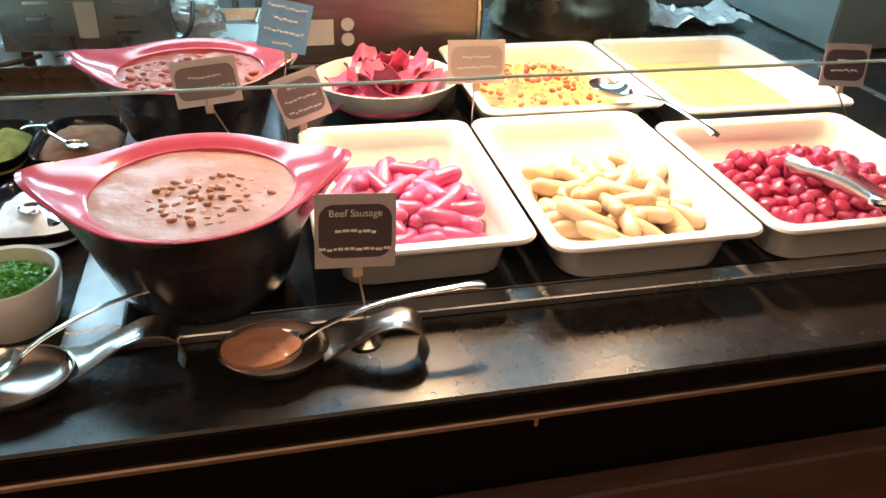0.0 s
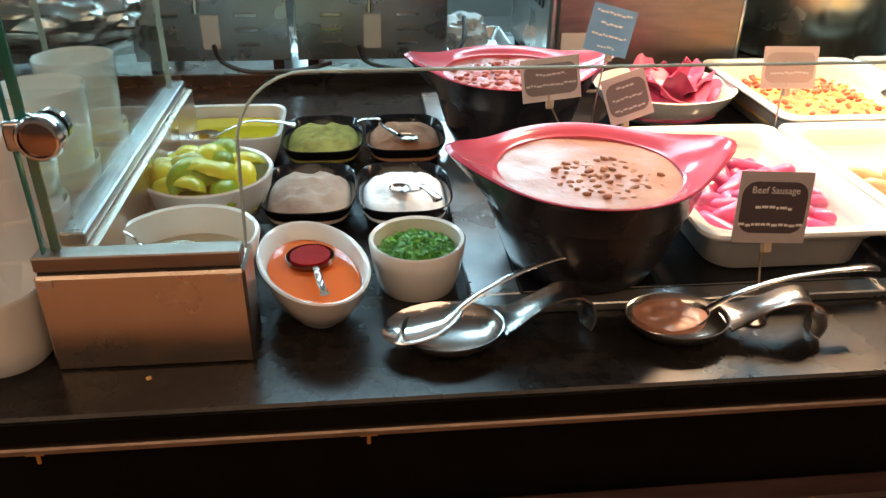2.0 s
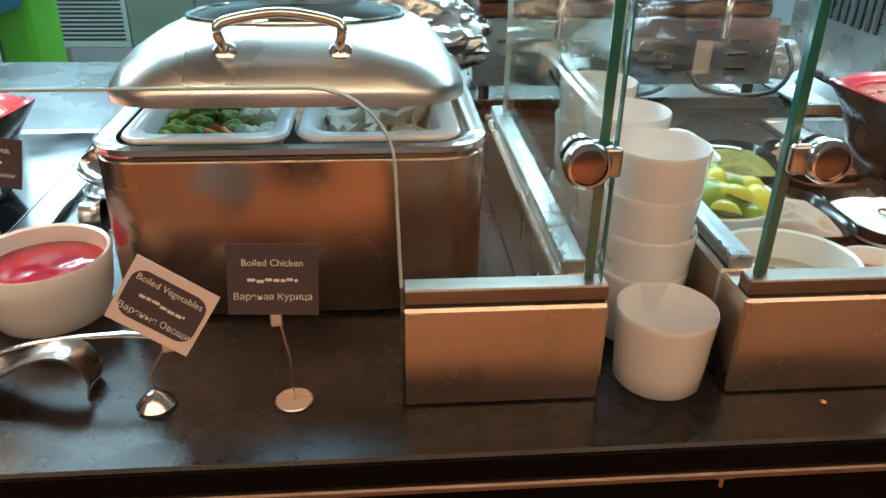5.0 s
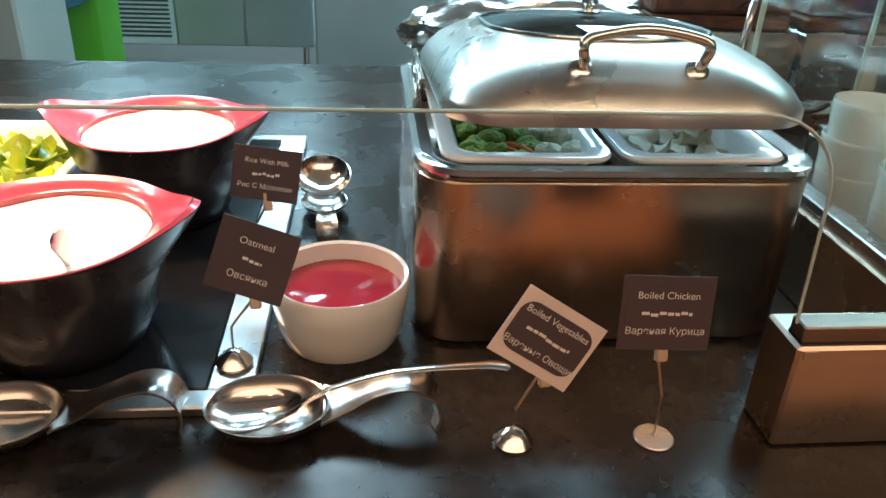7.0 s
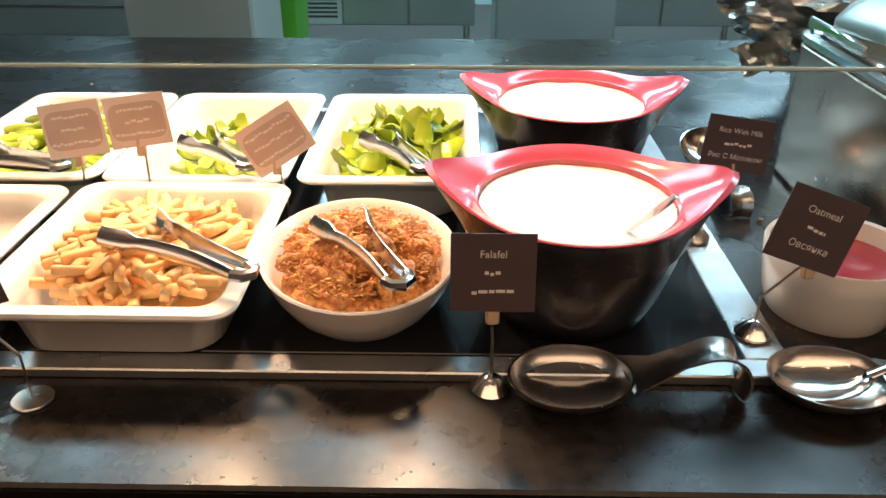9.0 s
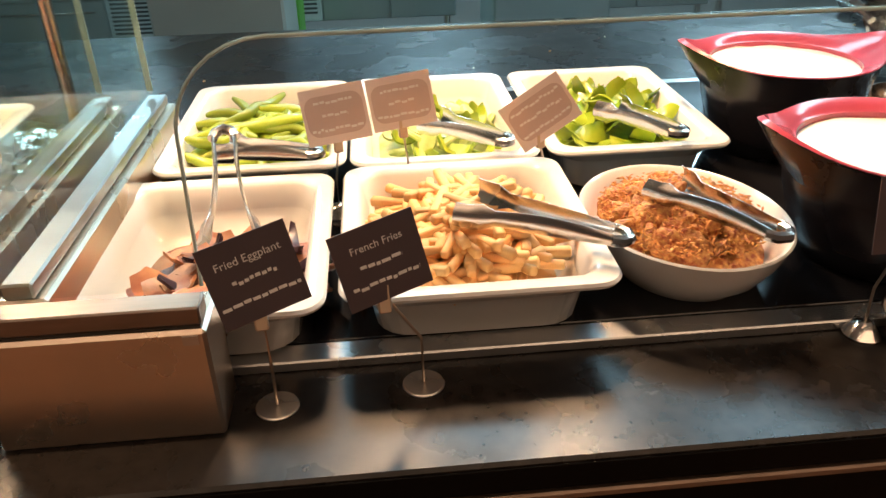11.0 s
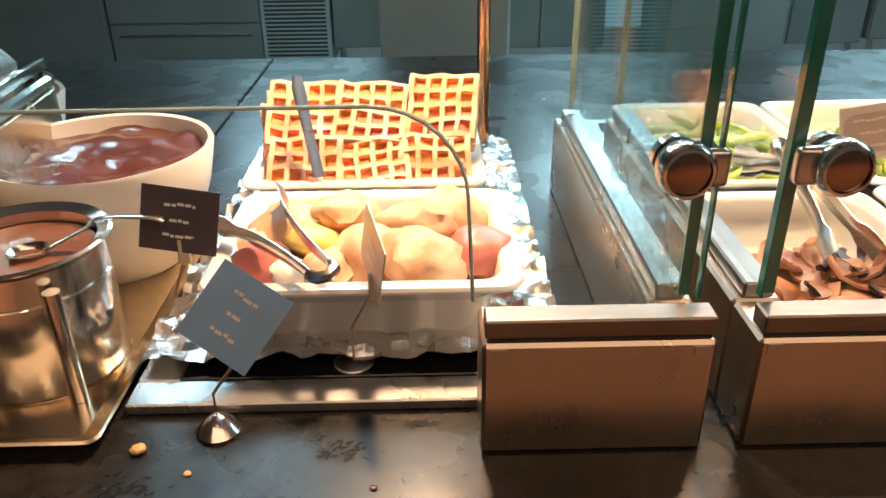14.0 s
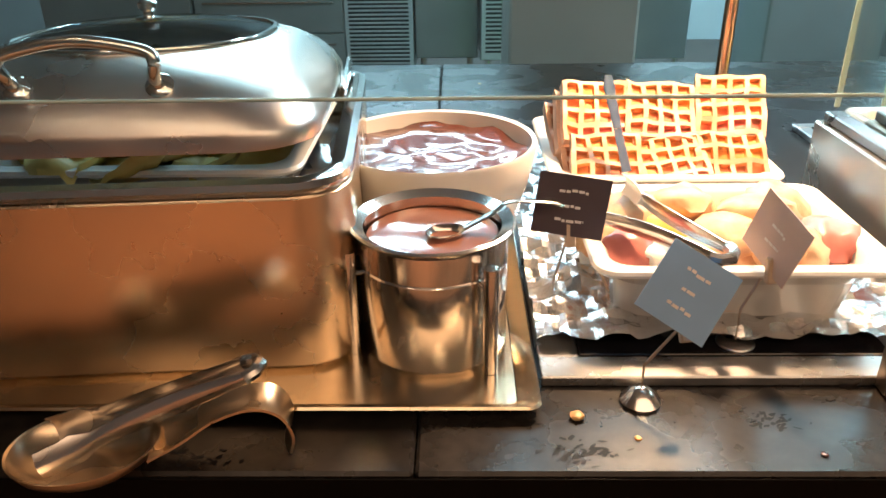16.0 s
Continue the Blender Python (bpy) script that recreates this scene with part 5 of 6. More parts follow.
def waffle_mesh(seed):
    """One waffle: ridges and wells on both faces, in one closed skin."""
    n, half, rw = 4, 0.046, 0.0032
    c = []
    for i in range(n + 1):
        m = -half + rw + i * (2 * half - 2 * rw) / n
        c += [m - rw, m + rw] if i in (0, n) else [m - rw, m + rw]
        if i < n:
            nxt = -half + rw + (i + 1) * (2 * half - 2 * rw) / n
            c += [m + rw + 0.0012, (m + nxt) / 2, nxt - rw - 0.0012]
    well = lambda v: any(abs(v - (-half + rw + i * (2 * half - 2 * rw) / n)) <= rw + 1e-5 for i in range(n + 1))
    bend = rough(24, 0.009, seed)
    skew = rough(16, 0.0035, seed + 4)
    bm = bmesh.new()
    k = len(c)
    sides = []
    for sd in (1, -1):
        sides.append([[bm.verts.new((x + skew(y, x), y + skew(x, y + 0.3), sd * (0.0095 if well(x) or well(y) else 0.0028) + bend(x, y))) for y in c] for x in c])
    for sd, g in zip((1, -1), sides):
        for i in range(k - 1):
            for j in range(k - 1):
                q = (g[i][j], g[i + 1][j], g[i + 1][j + 1], g[i][j + 1])
                bm.faces.new(q if sd > 0 else q[::-1])
    a, b = sides
    rim = [(i, 0) for i in range(k - 1)] + [(k - 1, j) for j in range(k - 1)] + [(i, k - 1) for i in range(k - 1, 0, -1)] + [(0, j) for j in range(k - 1, 0, -1)]
    for (i, j), (p, q) in zip(rim, rim[1:] + rim[:1]):
        bm.faces.new((a[i][j], b[i][j], b[p][q], a[p][q]))
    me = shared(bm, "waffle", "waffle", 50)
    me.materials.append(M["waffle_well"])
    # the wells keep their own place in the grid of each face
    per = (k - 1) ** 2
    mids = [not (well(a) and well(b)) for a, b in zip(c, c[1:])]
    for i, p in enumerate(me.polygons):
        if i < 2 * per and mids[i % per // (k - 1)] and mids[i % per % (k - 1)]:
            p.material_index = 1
    return me


WAF = [waffle_mesh(q) for q in (7, 11, 23, 31)]
# two rows that lean back on the rim, over hidden layers
LEAN = 36
c38, s38 = math.cos(radians(LEAN)), math.sin(radians(LEAN))
k = 0
for layer in range(3):
    for row, cols in enumerate(((-3.008, -2.922, -2.846), (-3.014, -2.928, -2.838))):
        for col, x in enumerate(cols):
            along = 0.046 + 0.086 * row
            y = 1.545 + along * c38 + 0.019 * s38 * layer
            z = 0.964 + along * s38 - 0.019 * c38 * layer
            tilt = 4 * math.sin(4 * k + 1) + (7 if row else 0)
            turn = 6 * math.sin(3 * k)
            if row and col == 2 and layer == 0:
                x, z, turn = x + 0.004, z + 0.007, -11
            if layer:
                x -= 0.008 * layer
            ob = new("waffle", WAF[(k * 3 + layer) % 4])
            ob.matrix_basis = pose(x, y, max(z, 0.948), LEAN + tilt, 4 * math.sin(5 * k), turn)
            tagged(ob, "square golden waffle " + ("on top of the pile" if layer == 0 else "underneath in the pile") + " in the pan", "waffle", "waffles in the pan")
            k += 1
K = thing("waffle_server", "narrow blue-grey metal server leaning against the waffles", "serving utensil", (-2.987, 1.553, 0.994))
part("blade", tube([(0, 0, 0), (-0.012, 0.022, 0.05)], [0.0075, 0.0065], 10, flat=0.25), M["server"], K)
part("handle", tube([(-0.012, 0.022, 0.0505), (-0.023, 0.045, 0.10), (-0.024, 0.05, 0.112)], [0.0065, 0.0085, 0.005], 10, flat=0.4), M["server"], K)
heap("roll_base", -2.925, 1.41, PLZ + 0.02, 0.118, 0.095, 0.025, "bun", "pale rolls filling the bottom of the pan", relief=(20, 0.012))
for i, (x, y, z, s, m) in enumerate(((-2.860, 1.352, 0.992, 1.28, "bun"), (-2.805, 1.385, 0.985, 1.2, "cured"), (-2.915, 1.375, 0.988, 1.15, "bun"), (-2.87, 1.42, 0.995, 1.3, "bun"), (-2.955, 1.352, 0.984, 0.8, "bun"), (-2.975, 1.40, 0.992, 0.95, "yolk"),
                                    (-3.02, 1.36, 0.982, 1.1, "cured"), (-3.01, 1.43, 0.992, 1.15, "bun"), (-2.95, 1.45, 0.995, 1.25, "bun"), (-2.91, 1.40, 1.002, 0.35, "cured"), (-2.93, 1.43, 1.012, 0.4, "cured"), (-2.83, 1.46, 0.988, 1.15, "bun"), (-3.045, 1.40, 0.984, 0.8, "bun"), (-2.985, 1.47, 0.992, 0.9, "yolk"), (-2.99, 1.345, 0.984, 0.7, "cream"))):
    ob = solo("bread_roll", box(0,1,0,1,0,1), M[m], "soft filled bread roll in the white pan" if m == "bun" else "slice of filling from a roll in the white pan", "bread roll", (x, y, z), 40 * i, "rolls in the pan")
    ob.data = lump_mesh(m, "bread_roll", 0.036 * s if m == "bun" else 0.031 * s, i, 0.62)
    ob.rotation_euler = (0.35 * math.sin(3 * i), 0.4 * math.cos(2 * i), 0.7 * i)
    ob.location.z -= 0.010
tongs(-2.948, 1.288, 1.0, 126, 0.165, 0.028, label="steel serving tongs lying on the rolls", ry=-2, rx=-10)
solo("copper_pole", tube([(0, 0, 0), (0, 0, 1.2)], 0.0105, 16), M["copper"], "upright copper-coloured tube standing on the counter", "pole", (-2.765, 1.90, Z))
solo("crumb", box(0,1,0,1,0,1), M["fries"], "small yellow crumb on the counter", "crumb", (-3.098, 1.178, Z + 0.003)).data = lump_mesh("fries", "crumb", 0.0062, 1, 0.5)

# tray with chocolate
TR = thing("serving_tray", "wide shallow steel tray with a raised edge on the counter", "tray", (-3.55, 1.37, Z))
part("tray_base", box(-0.40, 0.40, -0.175, 0.175, 0.0, 0.003), M["gold_tray"], TR, "", 30)
part("tray_rim", loft([rr(0.802, 0.352, 0.01, 0.0), rr(0.835, 0.385, 0.012, 0.012), rr(0.842, 0.392, 0.012, 0.012), rr(0.838, 0.388, 0.012, 0.014), rr(0.802, 0.352, 0.01, 0.0032)], False, False), M["gold_tray"], TR, "raised folded steel edge")
chafer(-3.523, 1.457, 0.42, 0.44, 0.191, "tall steel chafing dish with a half-open domed lid, over folded pancakes", rz=4, base=Z + 0.003, lift=3.2, m="lit_steel")
gn_pan("insert_pan", -3.70, -3.345, 1.275, 1.61, 0.06, "steel insert pan inside the chafing dish", Z + 0.14)
heap("pancake_base", -3.523, 1.44, Z + 0.165, 0.14, 0.13, 0.02, "crepe", "folded yellow pancakes filling the pan", relief=(22, 0.012))
scatter("pancake", [slab_mesh(0.10, 0.07, 0.006, c, "crepe", "pancake", s, 0.02) for s, c in ((1, 0.01), (2, -0.01), (3, 0.015))], (-3.523, 1.40), 0.12, 0.10, Z + 0.185, 16, "folded yellow pancake in the chafing dish", "pancake", "folded pancakes", 0.016, 1, 20)
P = thing("steel_pail", "round double-walled steel container of melted chocolate, standing on the tray", "food container", (-3.228, 1.312, Z + 0.0035))
part("pail_body", loft([ell(r, r, z, 48) for r, z in ((0.072, 0), (0.0745, 0.003), (0.0745, 0.094), (0.073, 0.0955), (0.0745, 0.097), (0.0745, 0.124), (0.07, 0.125), (0.068, 0.12), (0.064, 0.01))]), M["polish"], P)
part("pail_rim", loft([ell(r, r, z, 48) for r, z in ((0.071, 0.1255), (0.080, 0.129), (0.082, 0.132), (0.079, 0.1335), (0.068, 0.128), (0.0675, 0.112))], False, False), M["polish"], P, "wide rolled steel rim")
for a in (200, 310, 70):
    r = 0.086
    x, y = r * math.cos(radians(a)), r * math.sin(radians(a))
    part("leg_rod", tube([(x, y, 0.0), (x, y, 0.112)], 0.0075, 14), M["polish"], P)
    part("bracket", tube([(x * 0.84, y * 0.84, 0.088), (x, y, 0.088)], 0.003, 8), M["polish"], P)
fill(-3.228, 1.312, Z + 0.121, 0.0655, 0.0655, "choc2", "smooth melted milk chocolate", relief=(12, 0.002), name="melted_chocolate")
spoon(-3.215, 1.305, Z + 0.126, 14, 0.10, "steel spoon standing in the chocolate", ry=-3, bw=0.015, bl=0.02)
round_dish("mixing_bowl", -3.232, 1.53, 0.127, 0.127, 0.145, "large off-white bowl of dark chocolate spread, standing on the counter", "white2", base=Z + 0.0035, foot=0.6, wall=0.007, n=64)
fill(-3.232, 1.53, Z + 0.13, 0.116, 0.116, "choc", "thick swirled dark chocolate spread", relief=(22, 0.008), name="chocolate_spread")
round_dish("mixing_bowl", -3.50, 1.76, 0.12, 0.12, 0.145, "large off-white bowl of chocolate spread behind the chafing dish", "white2", foot=0.6, wall=0.007, n=64)
fill(-3.50, 1.76, Z + 0.126, 0.109, 0.109, "choc2", "pale soft chocolate spread", relief=(20, 0.006), name="chocolate_spread")

# ---------- name cards ----------
sign(0.045, 1.216, Z, 0.037, 1.212, 1.045, -3, ["Beef Sausage", 0.5, 0.9], w=0.082, h=0.078)
sign(-0.085, 1.592, PLZ, -0.118, 1.60, 1.071, 6, [0.5, 0.85], w=0.088, h=0.062, back="paper2", face="card_glare_grey")
sign(0.005, 1.62, PLZ, 0.009, 1.62, 1.035, 18, [0.4, 0.7, 0.7], w=0.07, h=0.072, back="paper2", face="card_glare_grey")
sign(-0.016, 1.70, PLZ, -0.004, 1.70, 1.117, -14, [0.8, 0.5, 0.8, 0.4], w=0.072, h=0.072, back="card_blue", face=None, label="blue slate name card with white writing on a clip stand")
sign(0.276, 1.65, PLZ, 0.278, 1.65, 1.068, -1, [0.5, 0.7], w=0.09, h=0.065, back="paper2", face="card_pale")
sign(0.935, 1.605, PLZ, 0.912, 1.62, 1.048, -4, [0.4, 0.6], w=0.088, h=0.07)
sign(-1.153, 1.196, Z, -1.163, 1.2, 1.038, -2, ["Boiled Chicken", 0.55, "Вареная Курица"], w=0.083, h=0.068, style="flat", back="card", face="card")
sign(-1.288, 1.198, Z, -1.266, 1.2, 1.013, -32, ["Boiled Vegetables", 0.55, "Вареные Овощи"], w=0.083, h=0.068, back="paper2", face="card")
sign(-1.559, 1.314, PLZ, -1.530, 1.30, 1.039, -19, ["Oatmeal", 0.25, "Овсянка"], w=0.075, h=0.072, back="card", face=None)
sign(-1.563, 1.522, PLZ, -1.540, 1.5, 1.046, -8, ["Rice With Milk", 0.4, "Рис С Молоком"], w=0.078, h=0.062, back="card")
sign(-1.829, 1.236, Z, -1.832, 1.21, 1.043, 0, ["Falafel", 0.2, 0.5], w=0.071, h=0.068, back="card", face=None)
sign(-2.254, 1.212, Z, -2.284, 1.20, 1.038, 14, ["French Fries", 0.5, 0.8], w=0.072, h=0.066, yaw=16, style="flat", back="card", face=None)
sign(-2.382, 1.197, Z, -2.383, 1.195, 1.035, 14, ["Fried Eggplant", 0.5, 0.9], w=0.072, h=0.070, yaw=18, style="flat", back="card", face=None)
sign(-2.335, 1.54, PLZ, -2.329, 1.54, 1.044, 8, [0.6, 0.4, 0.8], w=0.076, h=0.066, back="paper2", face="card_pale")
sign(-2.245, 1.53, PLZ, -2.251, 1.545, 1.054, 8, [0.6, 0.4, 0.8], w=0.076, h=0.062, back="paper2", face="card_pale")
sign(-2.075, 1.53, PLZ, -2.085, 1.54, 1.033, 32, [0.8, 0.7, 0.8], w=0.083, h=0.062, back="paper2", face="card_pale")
sign(-3.104, 1.330, PLZ, -3.089, 1.342, 1.036, -9, [0.4, 0.25, 0.4], w=0.073, h=0.062, back="card", face=None)
sign(-3.037, 1.202, Z, -3.008, 1.2, 1.016, -34, [0.35, 0.2, 0.35], w=0.066, h=0.068, yaw=0, back="card_blue", face=None, lean=-35, label="slate blue name card in a clip on a thin stand")
sign(-2.927, 1.28, PLZ, -2.904, 1.285, 1.026, -30, [0.3, 0.3], w=0.07, h=0.066, yaw=-72, style="flat", back="card_pale", face=None, label="pale pinkish name card turned sideways in its clip")


# ---------- rear of the counter, right-hand part ----------
def toaster(x0, x1, y, label):
    t = thing("waffle_iron", label, "waffle iron", ((x0 + x1) / 2, y, Z + 0.03))
    w = x1 - x0
    part("front_panel", box(-w / 2, w / 2, -0.004, 0.0, 0.02, 0.16, 0.002), M["steel_x"], t, "worn steel panel with louvres", 30)
    part("housing", box(-w / 2 + 0.004, w / 2 - 0.004, 0.001, 0.28, 0.02, 0.155, 0.004), M["steel_x"], t, "", 30)
    for k in range(3):
        for sx in (-0.085, 0.075):
            part("louvre", loft([rr(0.052, 0.010, 0.005, 0.0, sx, 0.055 + 0.03 * k), rr(0.046, 0.006, 0.003, 0.004, sx, 0.055 + 0.03 * k)]), M["polish"], t, "pressed louvre").matrix_basis = pose(0, -0.0042, 0, 90, 0, 0)
    part("switch_plate", box(-0.018, 0.018, -0.0065, -0.0042, 0.045, 0.115), M["white2"], t, "pale label plate")
    for sx in (-1, 1):
        for sy in (0.03, 0.24):
            part("foot", cyl(0.012, -0.018, 0.02, 14, sx * (w / 2 - 0.03), sy), M["black"], t)
    part("hot_plate_lower", box(-w / 2 + 0.01, w / 2 - 0.01, 0.02, 0.27, 0.158, 0.185, 0.006), M["toast_in"], t, "brown burnt baking plate", 30)
    part("hot_plate_upper", box(-w / 2 + 0.01, w / 2 - 0.01, 0.02, 0.27, 0.19, 0.235, 0.008), M["toast_in"], t, "dark upper baking plate", 30)
    part("lift_handle", tube(smooth_path([(0.02, -0.002, 0.21), (0.018, -0.06, 0.235), (0.0, -0.095, 0.20), (-0.006, -0.10, 0.14)], 5), 0.008, 12), M["polish"], t, "curved steel handle")
    return t


def sheet_tray(x0, x1, y0, y1, m="steel_x", label="shallow steel baking tray with a raised edge", z=Z):
    t = thing("sheet_tray", label, "tray", ((x0 + x1) / 2, (y0 + y1) / 2, z))
    w, d = x1 - x0, y1 - y0
    part("tray_body", loft([rr(w - 0.03, d - 0.03, 0.01, 0), rr(w - 0.008, d - 0.008, 0.012, 0.026), rr(w, d, 0.012, 0.026), rr(w, d, 0.012, 0.029), rr(w - 0.01, d - 0.01, 0.01, 0.029), rr(w - 0.034, d - 0.034, 0.01, 0.004)]), M[m], t)
    return t


sheet_tray(-1.12, -0.19, 2.14, 2.56, label="wide steel tray under the waffle irons")
sheet_tray(-0.18, -0.03, 2.08, 2.55, label="narrow steel tray beside the waffle irons")
toaster(-0.865, -0.545, 2.17, "steel waffle iron with louvred front and burnt plates on a tray")
toaster(-0.53, -0.21, 2.17, "steel waffle iron with a louvred front and black cable")
solo("cable", tube(smooth_path([(-0.40, 2.155, 0.98), (-0.38, 2.12, 0.955), (-0.30, 2.10, 0.945), (-0.23, 2.10, 0.955), (-0.18, 2.14, 0.99), (-0.17, 2.2, 1.03)], 6), 0.005, 8), M["black"], "black power cable hanging in front of the waffle irons", "cable")
solo("cable", tube(smooth_path([(-0.70, 2.155, 0.985), (-0.68, 2.12, 0.96), (-0.62, 2.10, 0.945), (-0.52, 2.10, 0.948), (-0.46, 2.14, 0.95)], 6), 0.005, 8), M["black"], "black power cable hanging in front of the waffle irons", "cable")
bm = bmesh.new()
bmesh.ops.create_icosphere(bm, subdivisions=4, radius=0.06)
for v in bm.verts:
    p = v.co.copy()
    q = 1 + 0.3 * noise.noise(p * 22) - 0.3 * abs(noise.noise(p * 45)) - 0.1 * abs(noise.noise(p * 90))
    v.co = Vector((p.x * q * 1.1, p.y * q * 0.8, p.z * q * 0.75))
solo("plastic_bag", bm, M["plastic"], "crumpled white plastic bag between the machines", "plastic bag", (-0.165, 2.24, 0.99), smooth=25)
# food warmer with a steel front
W = thing("countertop_oven", "wide stainless steel countertop oven with a round-marked label plate", "oven", (0.19, 2.08, Z))
part("oven_body", box(-0.20, 0.22, 0.0, 0.42, 0.02, 0.30, 0.006), M["steel_x"], W, "", 30)
part("door", box(-0.185, 0.205, -0.012, -0.001, 0.035, 0.28, 0.004), M["clamp"], W, "flat steel door", 30)
part("label_plate", box(-0.175, -0.09, -0.0145, -0.0125, 0.075, 0.125), M["white2"], W, "pale printed plate", 0)
for zz in (0.085, 0.115):
    part("round_mark", cyl(0.013, -0.0145, -0.0125, 20), M["white2"], W, "round pale sticker").matrix_basis = pose(-0.062, 0, zz, 90, 0, 0) @ Matrix.Translation((0, 0, 0.027))
for k in range(8):
    part("side_vent", box(-0.2035, -0.2005, 0.06 + 0.03 * k, 0.072 + 0.03 * k, 0.16, 0.24), M["grille_dark"], W, "dark vent slot", 0)
for sx in (-0.18, 0.2):
    for sy in (0.03, 0.38):
        part("foot", cyl(0.014, 0, 0.02, 14, sx, sy), M["black"], W)
# stock pot and foil
SP = thing("stock_pot", "large worn steel stock pot at the back of the counter", "stock pot", (0.74, 2.42, Z))
part("pot_body", loft([ell(r, r, z, 56) for r, z in ((0.19, 0), (0.205, 0.012), (0.21, 0.03), (0.21, 0.26), (0.216, 0.262), (0.216, 0.266), (0.205, 0.266), (0.205, 0.02))]), M["gold_tray"], SP)
solo("plastic_sheet", grid(0.30, 0.16, 30, 18, rough(20, 0.02, 9.0)), M["plastic"], "crumpled pale blue plastic film on the counter", "plastic film", (1.08, 2.42, Z + 0.022), smooth=20)
solo("steel_block", box(0, 0.35, 0, 0.5, 0, 0.30, 0.006), M["kitchen"], "plain steel cabinet standing on the counter", "cabinet", (1.29, 2.12, Z), smooth=30)
solo("side_screen", box(1.50, 1.56, 1.15, 2.6, 0, 0.35, 0.004), M["kitchen"], "steel end panel of the buffet", "panel", (0, 0, Z), smooth=30)

# foil-covered bowl and hanging foil behind the chafing dish
F = thing("foil_covered_pan", "steel container with a crumpled aluminium foil cover, behind the chafing dish", "food container", (-1.12, 2.15, Z))
part("container", loft([rr(0.13, 0.14, 0.02, 0), rr(0.16, 0.17, 0.025, 0.10), rr(0.17, 0.18, 0.025, 0.102), rr(0.15, 0.16, 0.02, 0.102)]), M["steel_x"], F)
bm = bmesh.new()
bmesh.ops.create_icosphere(bm, subdivisions=5, radius=0.15)
for v in bm.verts:
    p = v.co.copy()
    k = 1 + 0.22 * noise.noise(p * 9) - 0.16 * abs(noise.noise(p * 17)) - 0.08 * abs(noise.noise(p * 38))
    v.co = Vector((p.x * k * 1.85, p.y * k * 1.0, p.z * k * 0.72))
part("foil_cover", bm, M["foil"], F, "crumpled aluminium foil", 25).matrix_basis = pose(0.05, 0.02, 0.17)
solo("foil_corner", grid(0.12, 0.07, 16, 10, rough(40, 0.014, 12.0)), M["foil"], "loose corner of crumpled foil on the counter", "foil", (-1.29, 2.12, 0.985), 30, smooth=15, rx=35)

# ---------- kitchen behind ----------


def fridge(x0, x1, y, z0, z1, label, grille=None, drawers=2, handle=True, doors=1, left=False):
    """An undercounter steel cabinet on legs, with drawers or doors and a grille."""
    t = thing("kitchen_cabinet", label, "kitchen cabinet", ((x0 + x1) / 2, y, 0.004))
    w = x1 - x0
    part("cabinet_body", box(-w / 2, w / 2, 0.02, 0.6, z0, z1, 0.004), M["kitchen"], t, "", 30)
    g0 = w / 2 - (grille or 0)
    shift = (grille or 0) if left else 0
    for i in range(drawers):
        a, b = z0 + (z1 - z0) * i / drawers, z0 + (z1 - z0) * (i + 1) / drawers
        for k in range(doors):
            xa, xb = -w / 2 + (g0 + w / 2) * k / doors, -w / 2 + (g0 + w / 2) * (k + 1) / doors
            part("drawer_front", box(xa + shift + 0.006, xb + shift - 0.006, 0.0, 0.0195, a + 0.005, b - 0.005, 0.004), M["kitchen"], t, "flat steel drawer front", 30)
            if handle:
                part("handle", box(xa + shift + 0.06, xb + shift - 0.06, -0.014, -0.001, b - 0.075, b - 0.062, 0.003), M["polish"], t, "steel bar handle")
    if grille:
        a0 = -w / 2 if left else g0
        a1 = a0 + grille
        part("grille_frame", box(a0 + 0.005, a1 - 0.004, 0.0, 0.0195, z0 + 0.005, z1 - 0.005, 0.004), M["kwall"], t, "pale grille panel", 30)
        for k in range(26):
            zz = z0 + 0.05 + k * 0.026
            if zz > z1 - 0.05:
                break
            part("slat", box(a0 + 0.03, a1 - 0.03, -0.003, -0.0005, zz, zz + 0.013), M["grille_dark"], t, "dark slot", 0)
    for sx in (-w / 2 + 0.05, w / 2 - 0.05):
        part("leg", cyl(0.02, 0.0, z0, 12, sx, 0.06), M["polish"], t, "steel leg")
    return t


fridge(-5.9, -4.915, 5.72, 0.155, 0.95, "steel undercounter refrigerator with drawers", None, 1)
fridge(-4.9, -3.48, 5.72, 0.155, 0.95, "steel undercounter refrigerator with drawers and a pale ventilation grille", 0.45, 3)
fridge(-3.47, -3.06, 5.72, 0.25, 0.95, "plain steel cabinet on legs", None, 1, False)
fridge(-3.05, -1.76, 5.5, 0.28, 0.95, "steel refrigerator with a pale grille and two doors", 0.47, 1, False, 2, True)
fridge(-1.09, -0.14, 5.5, 0.28, 0.95, "plain steel worktable cabinet in the kitchen", None, 1, False, 2)
fridge(-0.1, 1.5, 5.5, 0.30, 0.95, "plain steel worktable cabinet in the kitchen", None, 1, True, 2)
structure("pillar", box(-3.02, -2.573, 3.35, 3.8, 0.0, 3.0, 0.01), M["pillar"], "pale grey pillar in the kitchen", 30)
structure("pillar_dark", box(-1.68, -1.09, 4.5, 5.0, 0.0, 3.0, 0.01), M["kitchen"], "grey steel-clad pillar in the kitchen", 30)
G = thing("waste_bin", "bright green plastic bin with a blue bag over its rim", "waste bin", (-2.79, 4.38, 0.004))
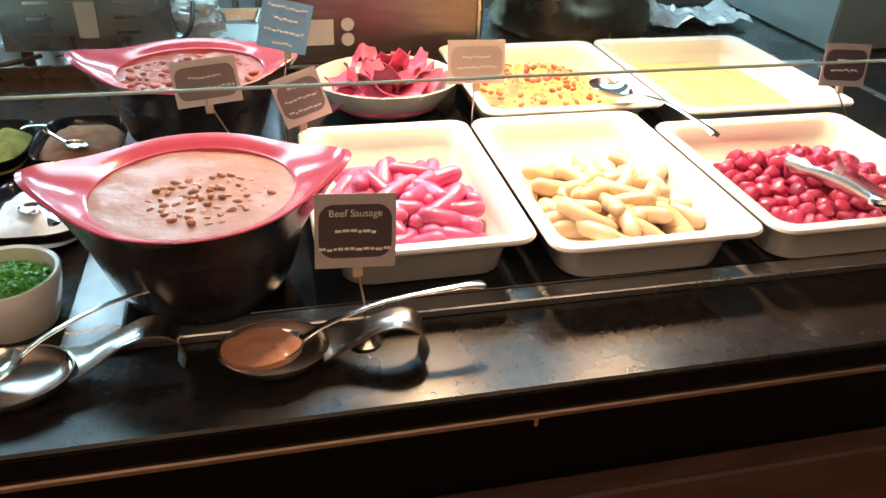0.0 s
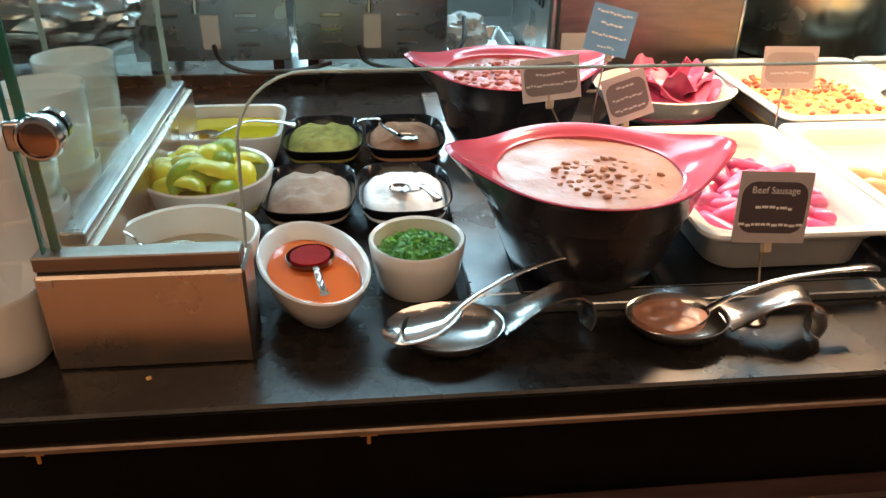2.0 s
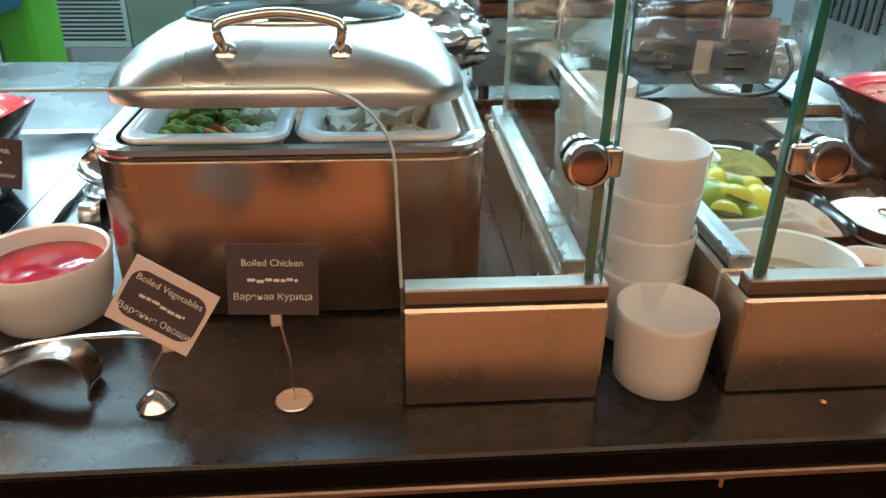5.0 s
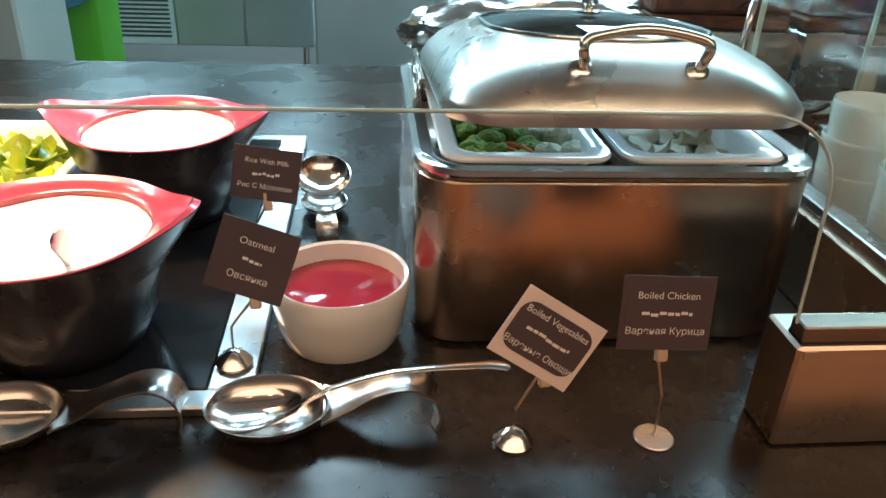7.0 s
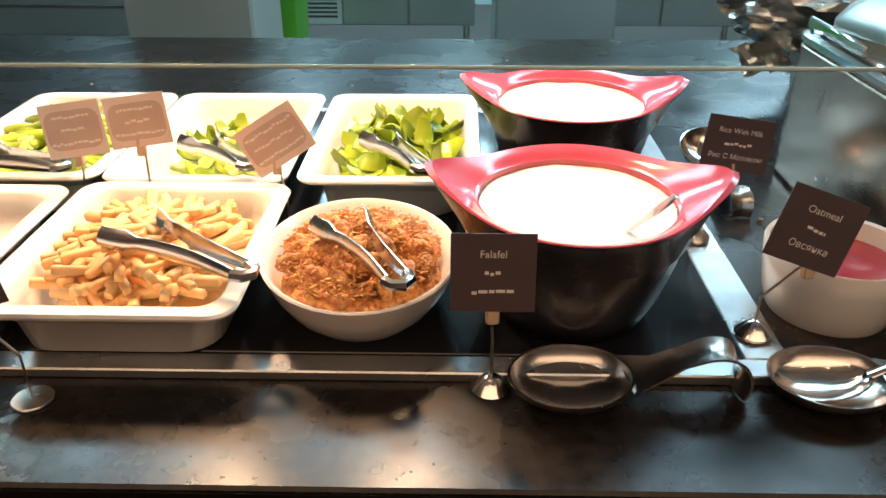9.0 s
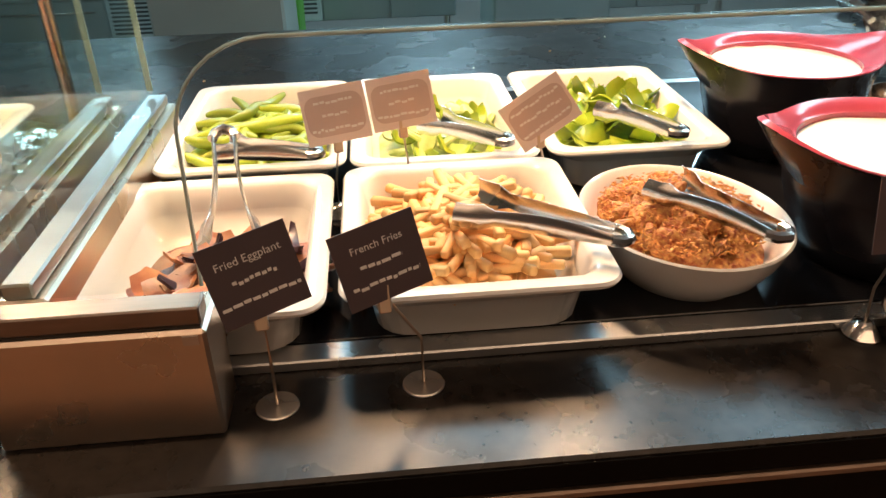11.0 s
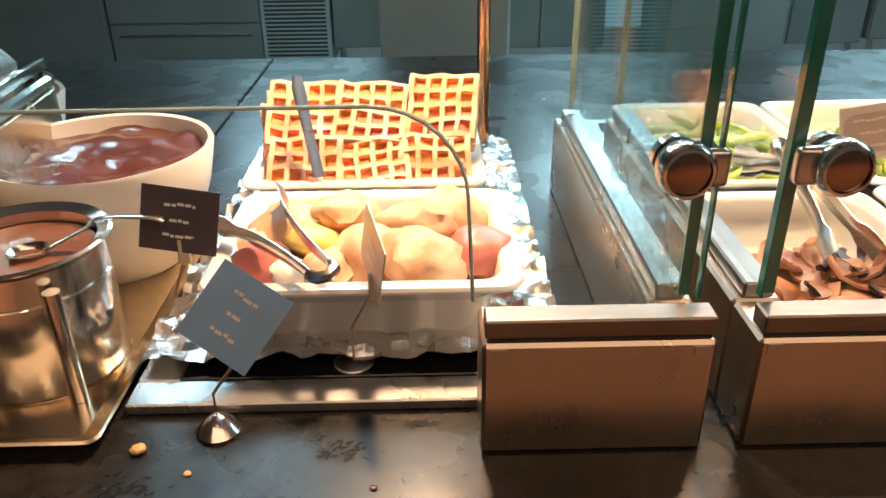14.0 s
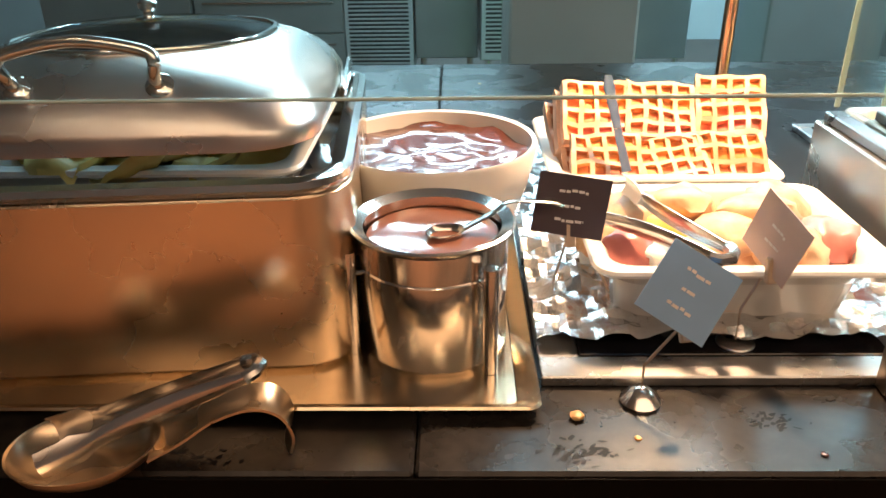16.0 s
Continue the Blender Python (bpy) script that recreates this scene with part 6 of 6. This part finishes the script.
part("bin_body", loft([rr(0.34, 0.34, 0.03, 0.0), rr(0.385, 0.36, 0.03, 0.95), rr(0.40, 0.37, 0.03, 0.97), rr(0.37, 0.34, 0.03, 0.97), rr(0.30, 0.30, 0.02, 0.02)]), M["green"], G)
part("side_rib", box(0.03, 0.04, -0.186, -0.17, 0.02, 0.94, 0.003), M["grille_dark"], G, "dark slot down the front")
bm = bmesh.new()
bmesh.ops.create_icosphere(bm, subdivisions=4, radius=0.16)
for v in bm.verts:
    k = 1 + 0.2 * noise.noise(v.co * 12) + 0.1 * noise.noise(v.co * 30)
    v.co = Vector((v.co.x * k * 0.95, v.co.y * k * 1.1, v.co.z * k * 0.6))
part("bin_bag", bm, M["bluebag"], G, "blue plastic bag hanging over the rim", 25).matrix_basis = pose(0.07, -0.22, 0.84)

# ---------- lamps ----------
for x, y, tx, ty, w in HEAT:
    H = thing("heat_lamp", "round copper heat lamp hanging over the dishes", "heat lamp", (x, y, 1.62))
    part("shade", loft([ell(r, r, z, 28) for r, z in ((0.02, 0.16), (0.05, 0.12), (0.09, 0.0), (0.087, 0.0), (0.045, 0.115), (0.015, 0.15))]), M["copper"], H, "copper lamp shade")
    part("bulb", cyl(0.035, 0.06, 0.075, 20), M["lamp_glow"], H, "glowing bulb")
    part("cord", tube([(0, 0, 0.15), (0, 0, 1.38)], 0.005, 8), M["black"], H, "black cord")
    spot("heat_beam", (x, y, 1.615), (tx, ty, Z), w, BULB, 100, 0.9, 0.035)
for x, y, w in STRIPS:
    structure("strip_light", box(x - 0.6, x + 0.6, y - 0.08, y + 0.08, 2.9, 2.92), M["strip_glow"], "cool fluorescent strip light under the ceiling")
for x in (-4.2, -3.0, -1.8, -0.6, 0.6, 1.8):
    structure("downlight", cyl(0.05, 2.985, 2.995, 20, x, 0.2), M["skylight"], "small warm recessed ceiling lamp")

# crumbs and drips on the counter
SPECK = [lump_mesh("cauli", "speck", 0.0022, 1, 0.5), lump_mesh("fries", "speck", 0.003, 2, 0.5), lump_mesh("choc", "speck", 0.003, 3, 0.3)]
for x, y in ((-2.62, 2.2), (-2.25, 2.35), (-1.9, 2.3), (-1.4, 1.95), (-3.3, 2.1), (-2.95, 2.25), (-2.6, 1.55), (-2.62, 1.4), (-0.62, 1.16), (-1.15, 2.4), (-3.05, 1.15), (-2.9, 1.13), (-0.78, 1.75), (-1.45, 1.6), (0.02, 2.13), (-2.08, 2.2), (-1.75, 2.4), (-3.15, 2.4)):
    ob = new("speck", rnd.choice(SPECK))
    ob.matrix_basis = pose(x, y, Z + 0.001, 0, 0, rnd.uniform(0, 360))
    tagged(ob, "tiny food crumb lying on the black counter", "crumb", "crumbs on the counter")

# dried smears on the counter front
M["smear"] = mat("dried_smear", (0.006, 0.006, 0.007), 0.6, var=0.4, spec=0.2)
for x, y, a, b, n, sd in ((-3.10, 1.135, 0.030, 0.016, 46, 1), (-2.925, 1.175, 0.026, 0.014, 34, 2), (-2.865, 1.205, 0.02, 0.005, 14, 3), (-3.42, 1.125, 0.05, 0.012, 24, 4), (-2.75, 2.3, 0.12, 0.08, 60, 5), (-1.95, 2.25, 0.14, 0.08, 60, 6), (-3.2, 2.2, 0.12, 0.08, 50, 7)):
    r2 = random.Random(sd)
    bm = bmesh.new()
    for _ in range(n):
        px, py = r2.gauss(0, a * 0.5), r2.gauss(0, b * 0.5)
        w, d, turn = r2.uniform(0.0015, 0.006), r2.uniform(0.0008, 0.0022), r2.gauss(0.5, 0.5)
        ring = []
        for q in range(8):
            ang, f = math.pi * q / 4, r2.uniform(0.7, 1.2)
            ux, uy = w * f * math.cos(ang), d * f * math.sin(ang)
            ring.append(bm.verts.new((px + ux * math.cos(turn) - uy * math.sin(turn), py + ux * math.sin(turn) + uy * math.cos(turn), r2.uniform(0, 0.00002))))
        bm.faces.new(ring)
    solo("smear", bm, M["smear"], "dark dried food smears on the black counter", "stain", (x, y, Z + 0.0005), kind="stuff", smooth=0)
